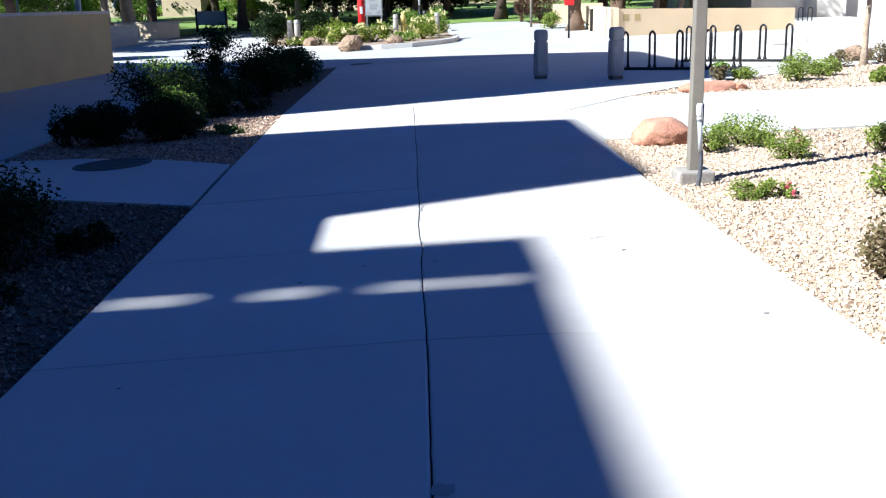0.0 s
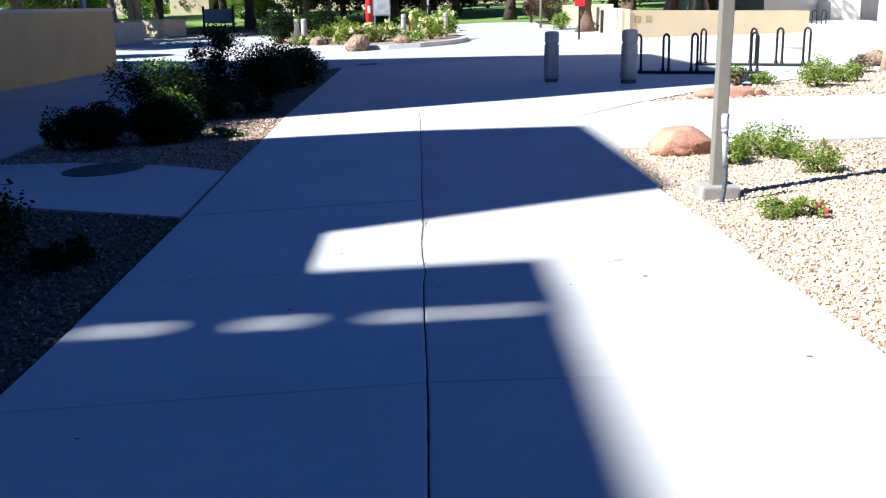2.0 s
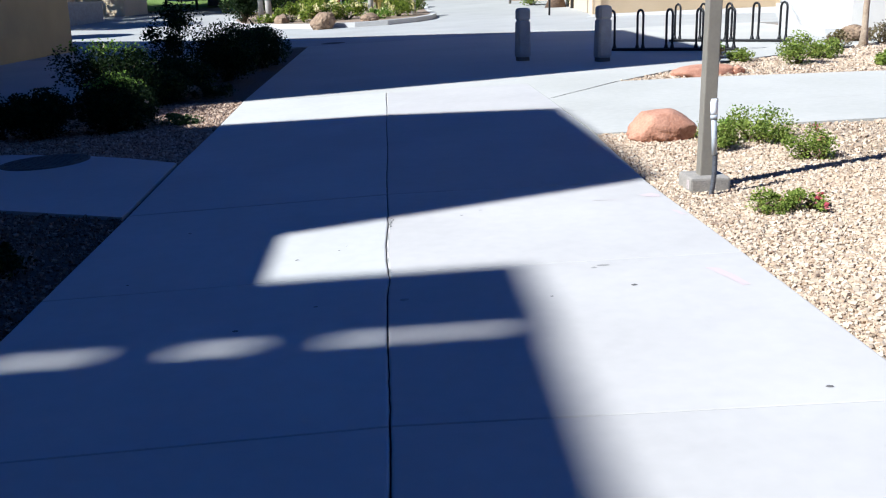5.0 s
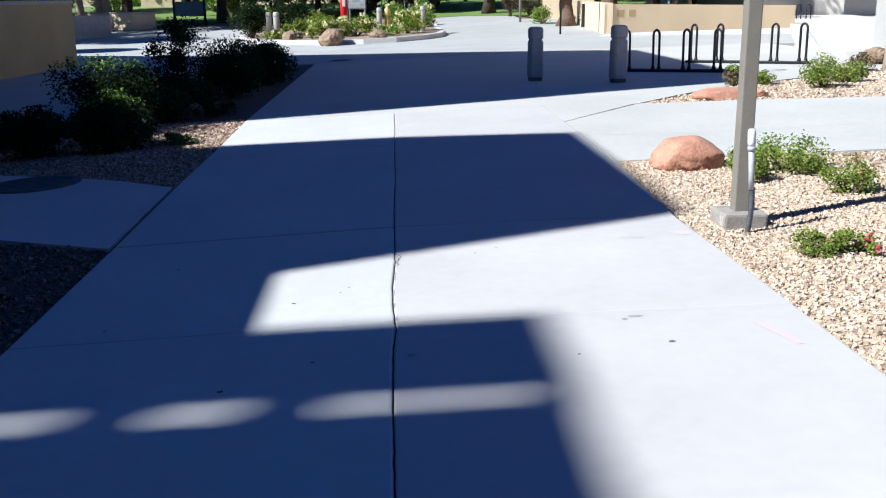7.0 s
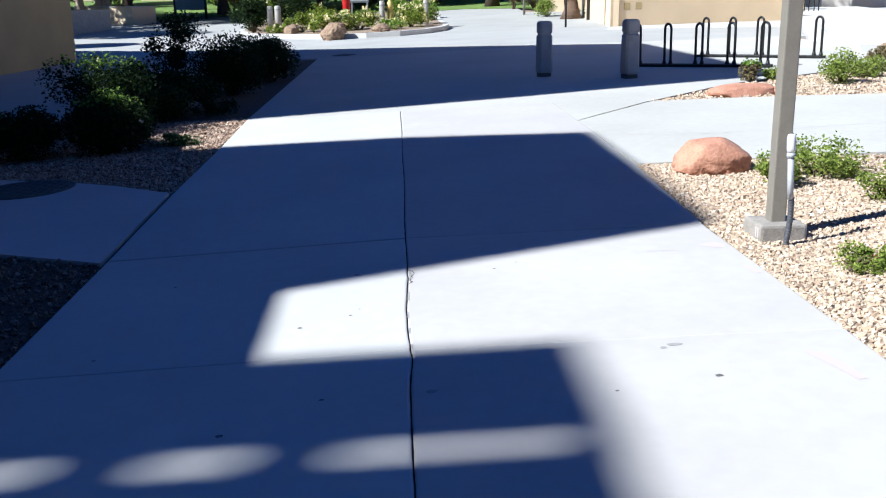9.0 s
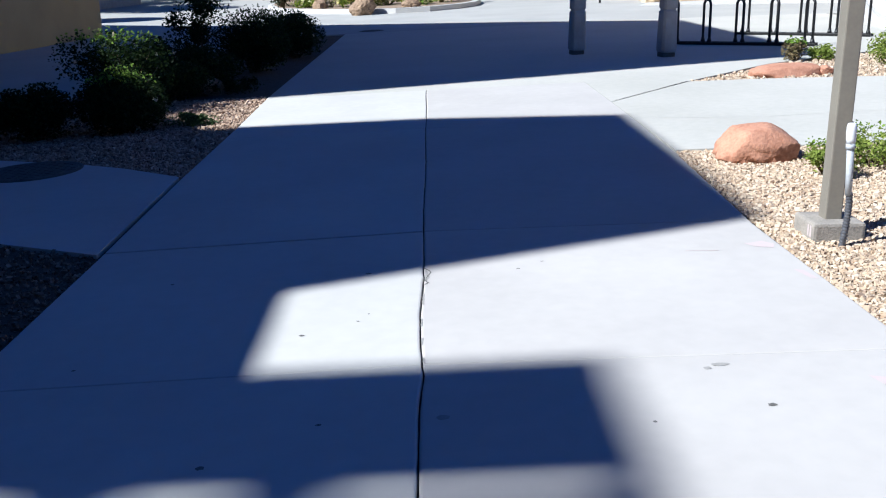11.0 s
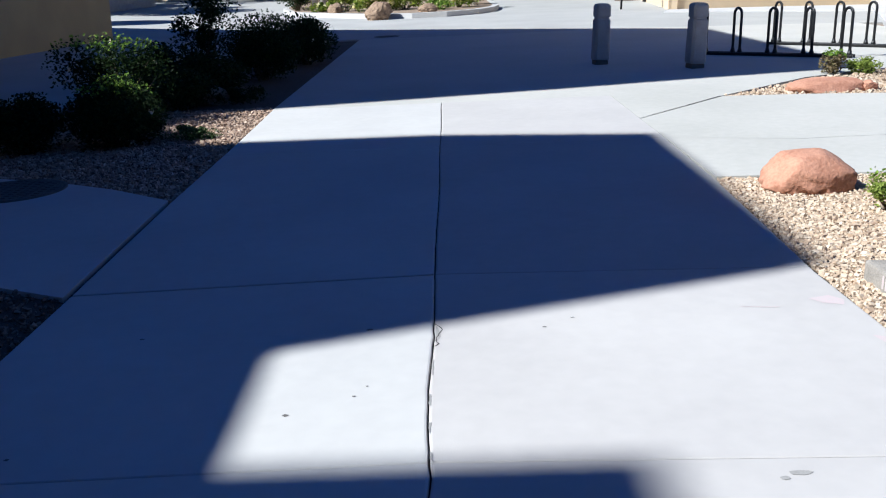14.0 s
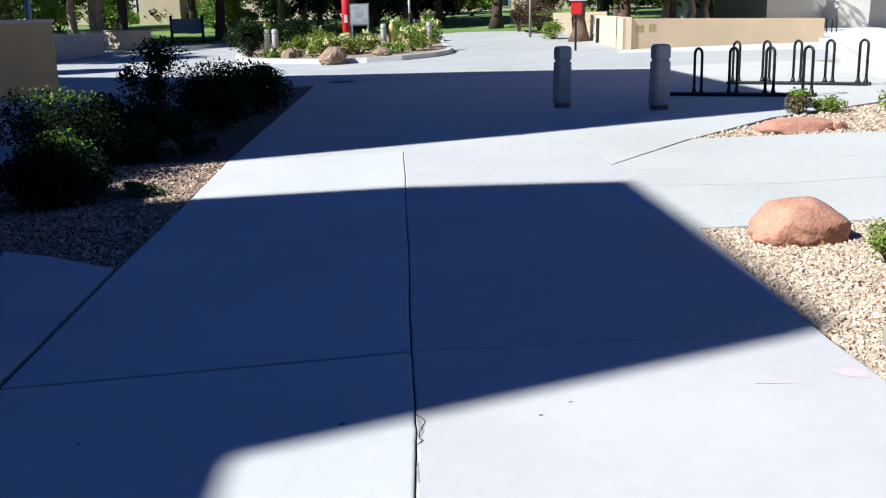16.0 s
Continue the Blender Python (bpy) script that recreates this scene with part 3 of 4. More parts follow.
ribbon("crack", [(1.25 + 1.0 * k, 13.95 + 0.28 * k + rng.normal(0, 0.01)) for k in np.linspace(0, 1, 16)], 0.009, FAINT, 0.002, "faint crack in the plaza floor")


def spot(x, y, rx, ry, seed, mat):
    x = min(x, right_x(y) - rx * 1.25 - 0.012)
    r = np.random.default_rng(seed)
    poly = [(x + rx * math.cos(a) * r.uniform(0.75, 1.2), y + ry * math.sin(a) * r.uniform(0.75, 1.2)) for a in np.linspace(0, 6.28, 11)[:-1]]
    flat_patch("gum_spot", poly, mat, 0.0012 + 0.000012 * (seed % 40), "dark trodden spot", walkway)


for i, (x, y, rx, ry) in enumerate([(-0.446, 5.592, 0.017, 0.012), (1.205, 4.77, 0.020, 0.016), (-0.218, 6.36, 0.022, 0.014), (-0.224, 5.722, 0.010, 0.007), (-0.183, 5.803, 0.007, 0.006),
                                    (1.577, 3.56, 0.020, 0.013), (0.513, 6.316, 0.013, 0.008), (0.641, 6.412, 0.012, 0.006), (-1.18, 6.35, 0.014, 0.01), (-0.286, 4.794, 0.015, 0.012),
                                    (0.803, 4.696, 0.011, 0.009), (1.132, 5.102, 0.042, 0.022), (1.08, 5.075, 0.022, 0.014), (0.124, 4.80, 0.034, 0.026), (-0.62, 4.55, 0.02, 0.015),
                                    (0.08, 2.2, 0.05, 0.06), (-1.3, 5.35, 0.012, 0.01), (-1.2, 3.2, 0.014, 0.012)]):
    spot(x, y, rx * 0.75, ry * 0.75, i + 20, FAINT if rx > 0.021 and i != 2 else STAIN)
ribbon("marking_line", [(1.365 + 0.02 * k, 6.462 - 0.003 * k) for k in range(9)], 0.006, CHALK, 0.0016, "short red marking line")
for outline in ([(1.60, 4.95), (1.66, 4.93), (1.70, 4.80), (1.72, 4.66), (1.68, 4.65), (1.65, 4.78)], [(1.68, 6.53), (1.78, 6.56), (1.825, 6.50), (1.80, 6.44), (1.72, 6.47)],
                [(1.77, 6.10), (1.81, 6.08), (1.835, 5.95), (1.80, 5.97)]):
    flat_patch("marking_paint", outline, CHALK, 0.0012, "faded pink marking paint", walkway)
for (xa, ya), (xb, yb) in (((3.06, 10.24), (9.0, 10.55)), ((1.99, 10.5), (3.05, 10.22))):
    flat_patch("tooled_joint", [(xa, ya - 0.004), (xb, yb - 0.004), (xb, yb + 0.003), (xa, ya + 0.003)], TOOLED, 0.002, "tooled joint", walkway)

def manhole(x, y, r, label):
    root = thing("manhole_cover", x, y, label=label, category="manhole cover")
    part("frame", lathe_bm([(r, -0.02), (r, 0.004), (r * 0.93, 0.004), (r * 0.92, 0.001)], 36), IRON, root)
    bm = lathe_bm([(r * 0.915, -0.02), (r * 0.915, 0.005), (r * 0.90, 0.007)], 36)
    for i in range(-5, 6):
        for j in range(-5, 6):
            px, py = i * r * 0.16, j * r * 0.16
            if px * px + py * py < (r * 0.82) ** 2:
                b = box_bm(px - r * 0.05, px + r * 0.05, py - r * 0.05, py + r * 0.05, 0.006, 0.010)
                tmp = bpy.data.meshes.new("tmp")
                b.to_mesh(tmp), b.free()
                bm.from_mesh(tmp)
                bpy.data.meshes.remove(tmp)
    part("lid", bm, IRON, root)
    s = gh(x + 0.5, y) - gh(x - 0.5, y)
    root.rotation_euler = (math.atan(0.009), -math.atan(s), 0)


manhole(-3.13, 9.43, 0.40, "round grey cast-iron manhole cover set in the slab")
manhole(-1.3, 24.9, 0.30, "round dark manhole cover in the plaza paving")

# ---- unseen roofs and walls added beside the walk to shade it ----
COT = 1 / math.tan(SUN_ELEV)


def shade_roof(name, outline, height, thick, label, body=None):
    """A flat roof at that height whose shade falls on the outline; its walls stand under it."""
    sx, sy = -SUN_WAY.x * height * COT, -SUN_WAY.y * height * COT
    root = tagged(new(name), label, "building", kind="structure")
    bm = bmesh.new()
    f = bm.faces.new([bm.verts.new((x + sx, y + sy, height)) for x, y in outline])
    bmesh.ops.triangulate(bm, faces=[f])
    bmesh.ops.solidify(bm, geom=bm.faces[:], thickness=thick)
    part("roof", bm, CASTER_DARK, root)
    if body:
        x0, x1, y0, y1 = body
        part("wall", box_bm(x0, x1, y0, y1, -1.5, height - 0.02), STUCCO_BROWN, root)
    return root


# all added out of view: far shades the plaza, near is slotted, low stands between
shade_roof("shade_caster_far", [(6.0, 15.3), (6.1, 23.5), (-2.1, 28.1), (-10.3, 32.6), (-36, 47), (-36, 5.0), (-2.62, 10.9), (-2.64, 12.0), (-2.82, 12.15), (-2.82, 12.95), (-2.56, 13.22), (-1.86, 13.4), (2.0, 14.22)], 9.0, 0.35,
           "unseen flat roof and wall block added to shade the plaza", (-44, -15.5, 6.0, 24))
shade_roof("shade_caster_mid", [(2.04, 7.06), (2.04, 10.78), (0.05, 11.15), (-2.2, 11.19), (-2.6, 11.72), (-24, 11.8), (-24, 4.0), (-6, 4.3), (-0.66, 6.14)], 10.0, 0.3,
           "unseen flat roof and wall block added to shade the walk", (-34, -13.5, 0.8, 6.6))
shade_roof("shade_caster_strip", [(0.77, 4.42), (0.77, 5.24), (-24, 5.24), (-24, 4.42)], 12.0, 0.12, "unseen roof strip added to shade the walk beyond the slot")
shade_roof("shade_caster_near", [(0.62, -30), (0.64, 0.5), (0.74, 4.318), (-0.34, 4.318), (-0.34, 4.312), (-24, 4.312), (-24, -30)], 12.0, 0.12, "unseen flat roof and wall block added to shade the near walk", (-44, -15.5, -40, -1.2))
for xa, xb in ((0.69, 0.76), (-0.455, -0.225), (-1.15, -0.89), (-12, -1.72)):
    shade_roof("shade_caster_bar", [(xa, 4.24), (xb, 4.24), (xb, 4.50), (xa, 4.50)], 12.05, 0.1, "unseen bar added to break the slot of light into streaks")
shade_roof("shade_caster_low", [(-0.62, 4.75), (-0.62, 8.0), (-16, 8.0), (-16, 4.75)], 6.0, 0.3, "unseen low roof and wall block added to bound the lit patch", (-24, -8.4, -40, 5.0))
# added block behind the walk, out of view, that lowers the sky light
back = tagged(new("building_back"), "unseen plain block added behind the walk to cut sky light", "building", kind="structure")
part("wall", box_bm(-15.4, 14, -24, -9.2, -1.5, 12.5), STUCCO_BROWN, back)

# ---- gravel beds ----
def bed_base(poly, label, mat=BEDBASE):
    pave("ground_bed", poly, mat, label, -0.022, 0.0, 1.0, "gravel bed")


BED_RIGHT = [(1.87, -6), (1.875, 7.6), (1.965, 8.965), (4.7, 8.85), (13, 8.49), (13, -6)]
bed_base(BED_RIGHT, "fine tan gravel bed in sun")
# base of the left beds, its colour darkened to deepen the shade
SHADE_SOIL = material("shade_dark_soil", (0.115, 0.082, 0.06), (0.06, 0.043, 0.032), 14, 90, 0.6, 0.95, 0.9, 90)
bed_base([(-1.66, -6), (-1.675, 4.4), (-1.725, 6.92), (-3.16, 7.61), (-6.6, 9.22), (-9, 9.22), (-9, -6)], "fine brown gravel bed, darkened in colour for shade", SHADE_SOIL)
bed_base(BED_MID, "brown bed base under bushes, darkened in colour for shade", SHADE_SOIL)
R1 = [(1.87, 1.6), (1.875, 7.6), (1.95, 8.965), (3.1, 8.915), (3.6, 8.9), (3.6, 1.6)]
R2 = [(3.6, 2.4), (3.6, 8.87), (6.4, 8.77), (6.4, 4.5)]
tagged(stones("gravel", R1, 90000, 0.0074, 1, GRAVEL), "loose tan and cream crushed gravel in sun", "gravel", kind="stuff")
tagged(stones("gravel", R2, 16000, 0.0095, 2, GRAVEL), "loose tan and cream crushed gravel in sun", "gravel", kind="stuff")
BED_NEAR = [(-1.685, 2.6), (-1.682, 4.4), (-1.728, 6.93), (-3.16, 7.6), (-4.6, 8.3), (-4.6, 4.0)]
tagged(stones("gravel", BED_NEAR, 17000, 0.0085, 3, GRAVEL_SHADE), "loose brown gravel, coloured darker for the building shade", "gravel", kind="stuff")
BED_MID_NEAR = [(-1.80, 8.96), (-2.35, 9.40), (-2.95, 9.76), (-3.62, 10.02), (-4.6, 10.17), (-4.6, 13.5), (-1.875, 13.5), (-1.83, 11)]
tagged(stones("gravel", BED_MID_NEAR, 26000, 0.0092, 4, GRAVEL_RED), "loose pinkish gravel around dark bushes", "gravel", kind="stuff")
BED_FAR = [(3.1, 12.9), (3.95, 12.83), (6.6, 12.45), (9.3, 12.2), (9.3, 17.1), (6.47, 15.34), (4.55, 14.2)]
bed_base(BED_FAR, "fine pale gravel bed beside the racks")
tagged(stones("gravel", BED_FAR, 14000, 0.0115, 5, GRAVEL), "loose pale gravel bed beside the bicycle racks", "gravel", kind="stuff")


# ---- lamp pole with its footing and conduit ----
def lamp_pole(x, y):
    root = thing("lamp_pole", x, y, label="square brown-grey painted steel lamp pole on a concrete footing", category="lamp pole")
    bm = box_bm(-0.134, 0.134, -0.134, 0.134, -0.15, 0.078, 0.016, 2)
    part("footing", bm, FOOTING, root, "chipped grey concrete footing with pink paint marks")
    bm = box_bm(-0.044, 0.044, -0.044, 0.044, 0.07, 5.2, 0.008, 2)
    part("pole", bm, STEEL, root)
    part("hand_hole_cover", box_bm(0.044, 0.056, -0.03, 0.03, 0.42, 0.58, 0.003), BLACK, root, "black access cover")
    arm = box_bm(-0.045, 0.65, -0.045, 0.045, 5.06, 5.16, 0.01)
    part("arm", arm, STEEL, root)
    part("lamp_head", box_bm(0.5, 1.05, -0.17, 0.17, 5.02, 5.2, 0.03), STEEL, root)
    mk = bmesh.new()
    for k in (-0.105, -0.075):
        for z0, z1 in ((0.0, 0.1),):
            vs = [mk.verts.new(p) for p in ((-0.1345, k, z0), (-0.1345, k + 0.018, z0), (-0.1345, k + 0.02, z1 - 0.04), (-0.1345, k + 0.002, z1 - 0.04))]
            mk.faces.new(vs)
    part("paint_mark", mk, CHALK, root)
    return root


lamp_pole(2.165, 6.665)


def conduit(x, y):
    root = thing("electrical_conduit", x, y, label="grey plastic conduit stub on a dark flexible pipe beside the pole", category="conduit")
    pts, rad = [], []
    for i in range(60):
        z = -0.05 + i * 0.0053
        pts.append((0.012 * math.sin(z * 9) - 0.004, 0.0, z))
        rad.append(0.015 + (0.0035 if i % 3 == 0 else 0))
    part("flexible_pipe", tube_bm(pts, rad, 12), FLEX, root)
    part("pipe", tube_bm([(0.0, 0, 0.25), (-0.008, 0, 0.38), (-0.016, 0, 0.49)], 0.017, 14), PVC, root)
    part("coupling", tube_bm([(-0.016, 0, 0.48), (-0.017, 0, 0.505)], 0.022, 14), PVC, root)
    part("cap", tube_bm([(-0.017, 0, 0.505), (-0.018, 0, 0.53), (-0.020, 0, 0.585), (-0.021, 0, 0.605)], [0.020, 0.0235, 0.0235, 0.018], 14), SIGNWHITE, root, "white plastic fitting")


conduit(2.145, 6.44)


# ---- bollards ----
def bollard(x, y, rz):
    root = thing("bollard", x, y, rz=rz, label="tapered cast concrete bollard with a groove near its top", category="bollard", group="bollards at the plaza edge")
    bm = bmesh.new()
    prof = [(0.098, -0.05), (0.098, 0.065), (0.122, 0.07), (0.128, 0.10), (0.118, 0.62), (0.116, 0.64), (0.100, 0.655), (0.100, 0.675), (0.117, 0.69), (0.117, 0.82), (0.105, 0.855), (0.07, 0.87)]
    rings = []
    for r, z in prof:
        ring = []
        for sx, sy in ((1, 1), (-1, 1), (-1, -1), (1, -1)):
            c = r * 0.28
            a, b = (sx * r, sy * (r - c)), (sx * (r - c), sy * r)
            ring += [a, b] if sx * sy > 0 else [b, a]
        rings.append([bm.verts.new((px * 0.92, py * 0.92, z)) for px, py in ring])
    for a, b in zip(rings, rings[1:]):
        for i in range(8):
            bm.faces.new((a[i], a[(i + 1) % 8], b[(i + 1) % 8], b[i]))
    bm.faces.new(rings[0][::-1]), bm.faces.new(rings[-1])
    bmesh.ops.recalc_face_normals(bm, faces=bm.faces[:])
    part("post", bm, CAST, root)
    part("base", box_bm(-0.096, 0.096, -0.096, 0.096, -0.05, 0.062, 0.01), STUCCO_BROWN, root, "dark recessed base")
    return root


bollard(2.37, 16.7, 8)
bollard(3.52, 15.72, 12)


# ---- bicycle racks ----
def bike_rack(x0, y0, x1, y1, feet, label):
    """Hoops welded on two floor rails; feet are shares along the rails."""
    length, ang = math.hypot(x1 - x0, y1 - y0), math.degrees(math.atan2(y1 - y0, x1 - x0))
    root = thing("bike_rack", x0, y0, rz=ang, label=label, category="bike rack", group="bicycle racks")
    z1 = gh(x1, y1) - gh(x0, y0)
    root.rotation_euler[1] = -math.atan2(z1, length)
    for s in (-0.09, 0.09):
        part("rail", box_bm(-0.12, length + 0.12, s - 0.022, s + 0.022, 0.0, 0.045, 0.006), BLACK, root)
    hoop = None
    for k in feet:
        px = k * length
        if hoop is None:
            r = 0.085
            pts = [(0, -r, 0.04), (0, -r, 0.3), (0, -r, 0.615)] + [(0, -r * math.cos(a), 0.615 + r * math.sin(a)) for a in np.linspace(0, math.pi, 11)[1:-1]] + [(0, r, 0.615), (0, r, 0.3), (0, r, 0.04)]
            bm = tube_bm(pts, 0.0215, 10)
            for sy in (-r, r):
                tube_bm([(0, sy, 0.04), (0, sy, 0.065), (0, sy, 0.12)], [0.042, 0.036, 0.022], 10, bm)
            hoop = part("hoop", bm, BLACK, root)
        else:
            o = new("hoop", hoop.data)
            o.parent = root
            hoop_new = o
        (hoop if k == feet[0] else hoop_new).matrix_basis = pose(px, 0, 0, 0, 0, 55)
    return root


bike_rack(4.12, 17.62, 5.86, 16.42, [0.0, 0.25, 0.5, 0.75, 1.0], "black tubular steel bicycle rack with five hoops, mostly in shade")
bike_rack(5.72, 18.95, 7.30, 17.72, [0.0, 0.25, 0.5, 0.75, 1.0], "black tubular steel bicycle rack with five hoops, partly in sun")
bike_rack(16.4, 39.3, 17.2, 39.6, [0.0, 0.6], "small black steel bicycle rack before the white building")

# ---- rocks ----
rock("boulder", 2.435, 8.58, 0.545, 0.44, 0.325, 3, REDROCK, "rounded red sandstone boulder on gravel beside the walk", 0, 0.05,
     [((-0.88, -0.2, 0.45), 0.66), ((-0.12, -0.1, 1), 0.66), ((0.62, -0.2, 0.75), 0.70), ((0.1, -0.85, 0.52), 0.66), ((0.95, 0.1, 0.1), 0.86), ((-0.2, -1, -0.15), 0.72), ((0.45, -0.85, -0.1), 0.78), ((0, 1, 0.4), 0.7)])
rock("boulder", 4.33, 13.1, 0.86, 0.40, 0.21, 8, REDROCK, "low flat pink sandstone rock on gravel", 4, 0.05,
     [((-0.45, -0.2, 0.9), 0.5), ((0, -0.15, 1), 0.55), ((0.97, -0.1, 0.2), 0.80), ((0.1, -0.9, 0.4), 0.6), ((0.5, -0.85, 0.05), 0.75)])
rock("boulder", 4.76, 13.05, 0.16, 0.14, 0.12, 9, REDROCK, "small broken piece of red sandstone", 30, 0.02)
rock("boulder", 8.45, 17.3, 0.55, 0.4, 0.32, 10, TANROCK, "tan rock beside the young tree", 10, 0.04)
rock("boulder", -2.75, 14.1, 0.4, 0.35, 0.24, 12, TANROCK, "grey-brown rock half hidden under bushes", 20, 0.05)

# ---- the low tan wall ----
wall = tagged(new("wall_low_tan"), "tan stucco garden wall with a pale coping, in shade", "wall", kind="structure")


def wall_run(root, x0, y0, x1, y1, thick, height, mat, cap=None, cap_h=0.08, over=0.03, side=1, base_drop=0.3, label_cap="pale coping", fall=0.0):
    """A straight wall from one point to another; thick lies to its one side."""
    d = Vector((x1 - x0, y1 - y0, 0))
    ln = d.length
    d.normalize()
    no = Vector((-d.y, d.x, 0)) * side
    z0, z1 = gh(x0, y0), gh(x1, y1)

    def solid(lo, hi, e0, o0, o1):
        bm = bmesh.new()
        vs = []
        for s, z in ((-e0, z0), (ln + e0, z1)):
            for o in (o0, o1):
                for h in (lo, hi - (fall if s > 0 else 0)):
                    p = Vector((x0, y0, 0)) + d * s + no * o
                    vs.append(bm.verts.new((p.x, p.y, z + h)))
        bmesh.ops.convex_hull(bm, input=vs)
        bmesh.ops.dissolve_limit(bm, angle_limit=0.01, verts=bm.verts[:], edges=bm.edges[:])
        bmesh.ops.bevel(bm, geom=bm.edges[:], offset=0.012, segments=2, affect="EDGES")
        bmesh.ops.recalc_face_normals(bm, faces=bm.faces[:])
        return bm
    part("wall_face", solid(-base_drop, height - (cap_h if cap else 0), 0, 0, thick), mat, root)
    if cap:
        part("coping", solid(height - cap_h + 0.001, height, over, -over, thick + over), cap, root, label_cap)


wall_run(wall, -8.5, 27.2, -9.3, 18.0, 0.35, 1.71, STUCCO, COPING, side=-1)
wall_run(wall, -9.301, 17.99, -10.4, 6.0, 0.35, 1.71, STUCCO, COPING, side=-1)

# ---- right-hand planter and the white building ----
planter = tagged(new("wall_planter"), "cream stucco planter wall in full sun", "planter", kind="structure")
wall_run(planter, 6.98, 32.6, 14.0, 33.98, 0.3, 0.95, STUCCO_PALE, None, side=1, fall=0.19)
wall_run(planter, 6.972, 32.63, 7.95, 42.5, 0.3, 0.98, STUCCO_PALE, None, side=-1)
wall_run(planter, 7.05, 46.5, 9.4, 45.9, 0.3, 0.95, STUCCO_PALE, None, side=1)
for k in (7.55, 7.95):
    b = box_bm(-0.11, 0.11, -0.008, 0.03, 0.52, 0.74, 0.004)
    ky = 32.6 + (k - 6.98) * 0.1966
    b.transform(pose(k, ky, gh(k, ky), 0, 0, 11.1))
    part("vent_plate", b, STUCCO, planter, "small square tan vent plate")
part("drain_slot", box_bm(7.50, 7.70, 39.0, 39.18, 0.45, 1.42), JOINT, planter, "dark vertical expansion slot")
pave("planter_soil", [(7.35, 33.0), (14.0, 34.3), (14.0, 45.0), (8.3, 45.0), (8.3, 42.5)], EARTH, "brown planting soil behind the wall", 0.6, 0.0, 2.0, "soil")

white = tagged(new("building_white"), "white stucco campus building, tree shadows on its wall", "building", kind="structure")
part("wall", box_bm(16.4, 18.95, 45.2, 60, -0.5, 9), WHITE, white)
part("pier", box_bm(18.97, 20.35, 43.7, 60, -0.5, 9.2, 0.02), WHITE, white)
part("recess_wall", box_bm(20.37, 34, 45.4, 60, -0.5, 9), WHITE, white)
near_white = tagged(new("building_entry"), "white and tan stucco building corner in glaring sun", "building", kind="structure")
bm = bmesh.new()
for z0, z1, g in ((-0.3, 1.98, 0),):
    vs = [bm.verts.new((x, y, z)) for x, y in ((9.0, 18.6), (26, 16.6), (30, 40), (20.6, 40.0)) for z in (z0, z1)]
    bmesh.ops.convex_hull(bm, input=vs)
part("lower_wall", bm, WHITE, near_white)
bm = bmesh.new()
vs = [bm.verts.new((x, y, z)) for x, y in ((9.6, 18.75), (26, 16.8), (30, 40), (20.8, 40.0)) for z in (1.98, 7.5)]
bmesh.ops.convex_hull(bm, input=vs)
part("upper_wall", bm, STUCCO_PALE, near_white, "pale tan upper wall")
pave("terrace", [(8.55, 18.7), (9.2, 18.5), (20.5, 40.0), (20.5, 43.5), (15.6, 43.5), (13.4, 31.6), (9.3, 21.5)], CONCRETE, "pale raised concrete terrace beside the white building", 0.13, 0.3, 2.0, "terrace")
pave("terrace_step", [(8.2, 18.9), (8.56, 18.71), (9.29, 21.52), (13.39, 31.62), (12.9, 31.8), (8.9, 21.7)], CONCRETE, "pale concrete step along the terrace", 0.06, 0.2, 2.0, "step")

# ---- planters, panel and furniture on the far side ----
far_planter = thing("concrete_planter", -14.0, 45.6, rz=0, label="long grey concrete planter in tree shade", category="planter")
part("body", box_bm(-5.0, 0.9, -0.6, 1.6, -0.4, 0.86, 0.03), CAST, far_planter)
part("rim", box_bm(-5.03, 0.93, -0.63, 1.63, 0.86, 0.95, 0.02), COPING, far_planter)
far_planter.rotation_euler[2] = radians(70)
far_planter.location = (-14.0, 45.7, gh(-13.4, 45.7))
tan_planter = thing("square_planter", -13.15, 50.1, rz=55, label="square tan stucco planter in sun", category="planter")
part("body", box_bm(-0.0, 1.5, -0.0, 4.5, -0.4, 0.84, 0.03), STUCCO_PALE, tan_planter)
part("rim", box_bm(-0.03, 1.53, -0.03, 4.53, 0.84, 0.90, 0.02), COPING, tan_planter)
board = thing("notice_panel", -11.4, 55.4, rz=-35, label="dark grey notice panel between two dark posts", category="sign")
part("panel", box_bm(-1.12, 1.12, -0.03, 0.03, 0.42, 1.2, 0.01), PANELGREY, board)
for sx in (-1.2, 1.2):
    part("post", tube_bm([(sx, 0, -0.2), (sx, 0, 1.36)], 0.075, 10), BLACK, board)
umbrella = thing("patio_umbrella", -13.9, 34.4, label="blue canvas patio umbrella open behind the wall", category="umbrella")
part("pole", tube_bm([(0, 0, -0.2), (0, 0, 3.3)], 0.03, 10), POSTBLUE, umbrella)
bm = bmesh.new()
tip = bm.verts.new((0, 0, 3.35))
rim = []
for i in range(16):
    a = i * math.pi / 8
    r = 1.75 if i % 2 == 0 else 1.66
    rim.append((bm.verts.new((r * 0.55 * math.cos(a), r * 0.55 * math.sin(a), 3.12)), bm.verts.new((r * math.cos(a), r * math.sin(a), 2.84 if i % 2 == 0 else 2.88)), bm.verts.new((r * math.cos(a), r * math.sin(a), 2.70 if i % 2 == 0 else 2.74))))
for i in range(16):
    a, b = rim[i], rim[(i + 1) % 16]
    bm.faces.new((tip, a[0], b[0])), bm.faces.new((a[0], a[1], b[1], b[0])), bm.faces.new((a[1], a[2], b[2], b[1]))
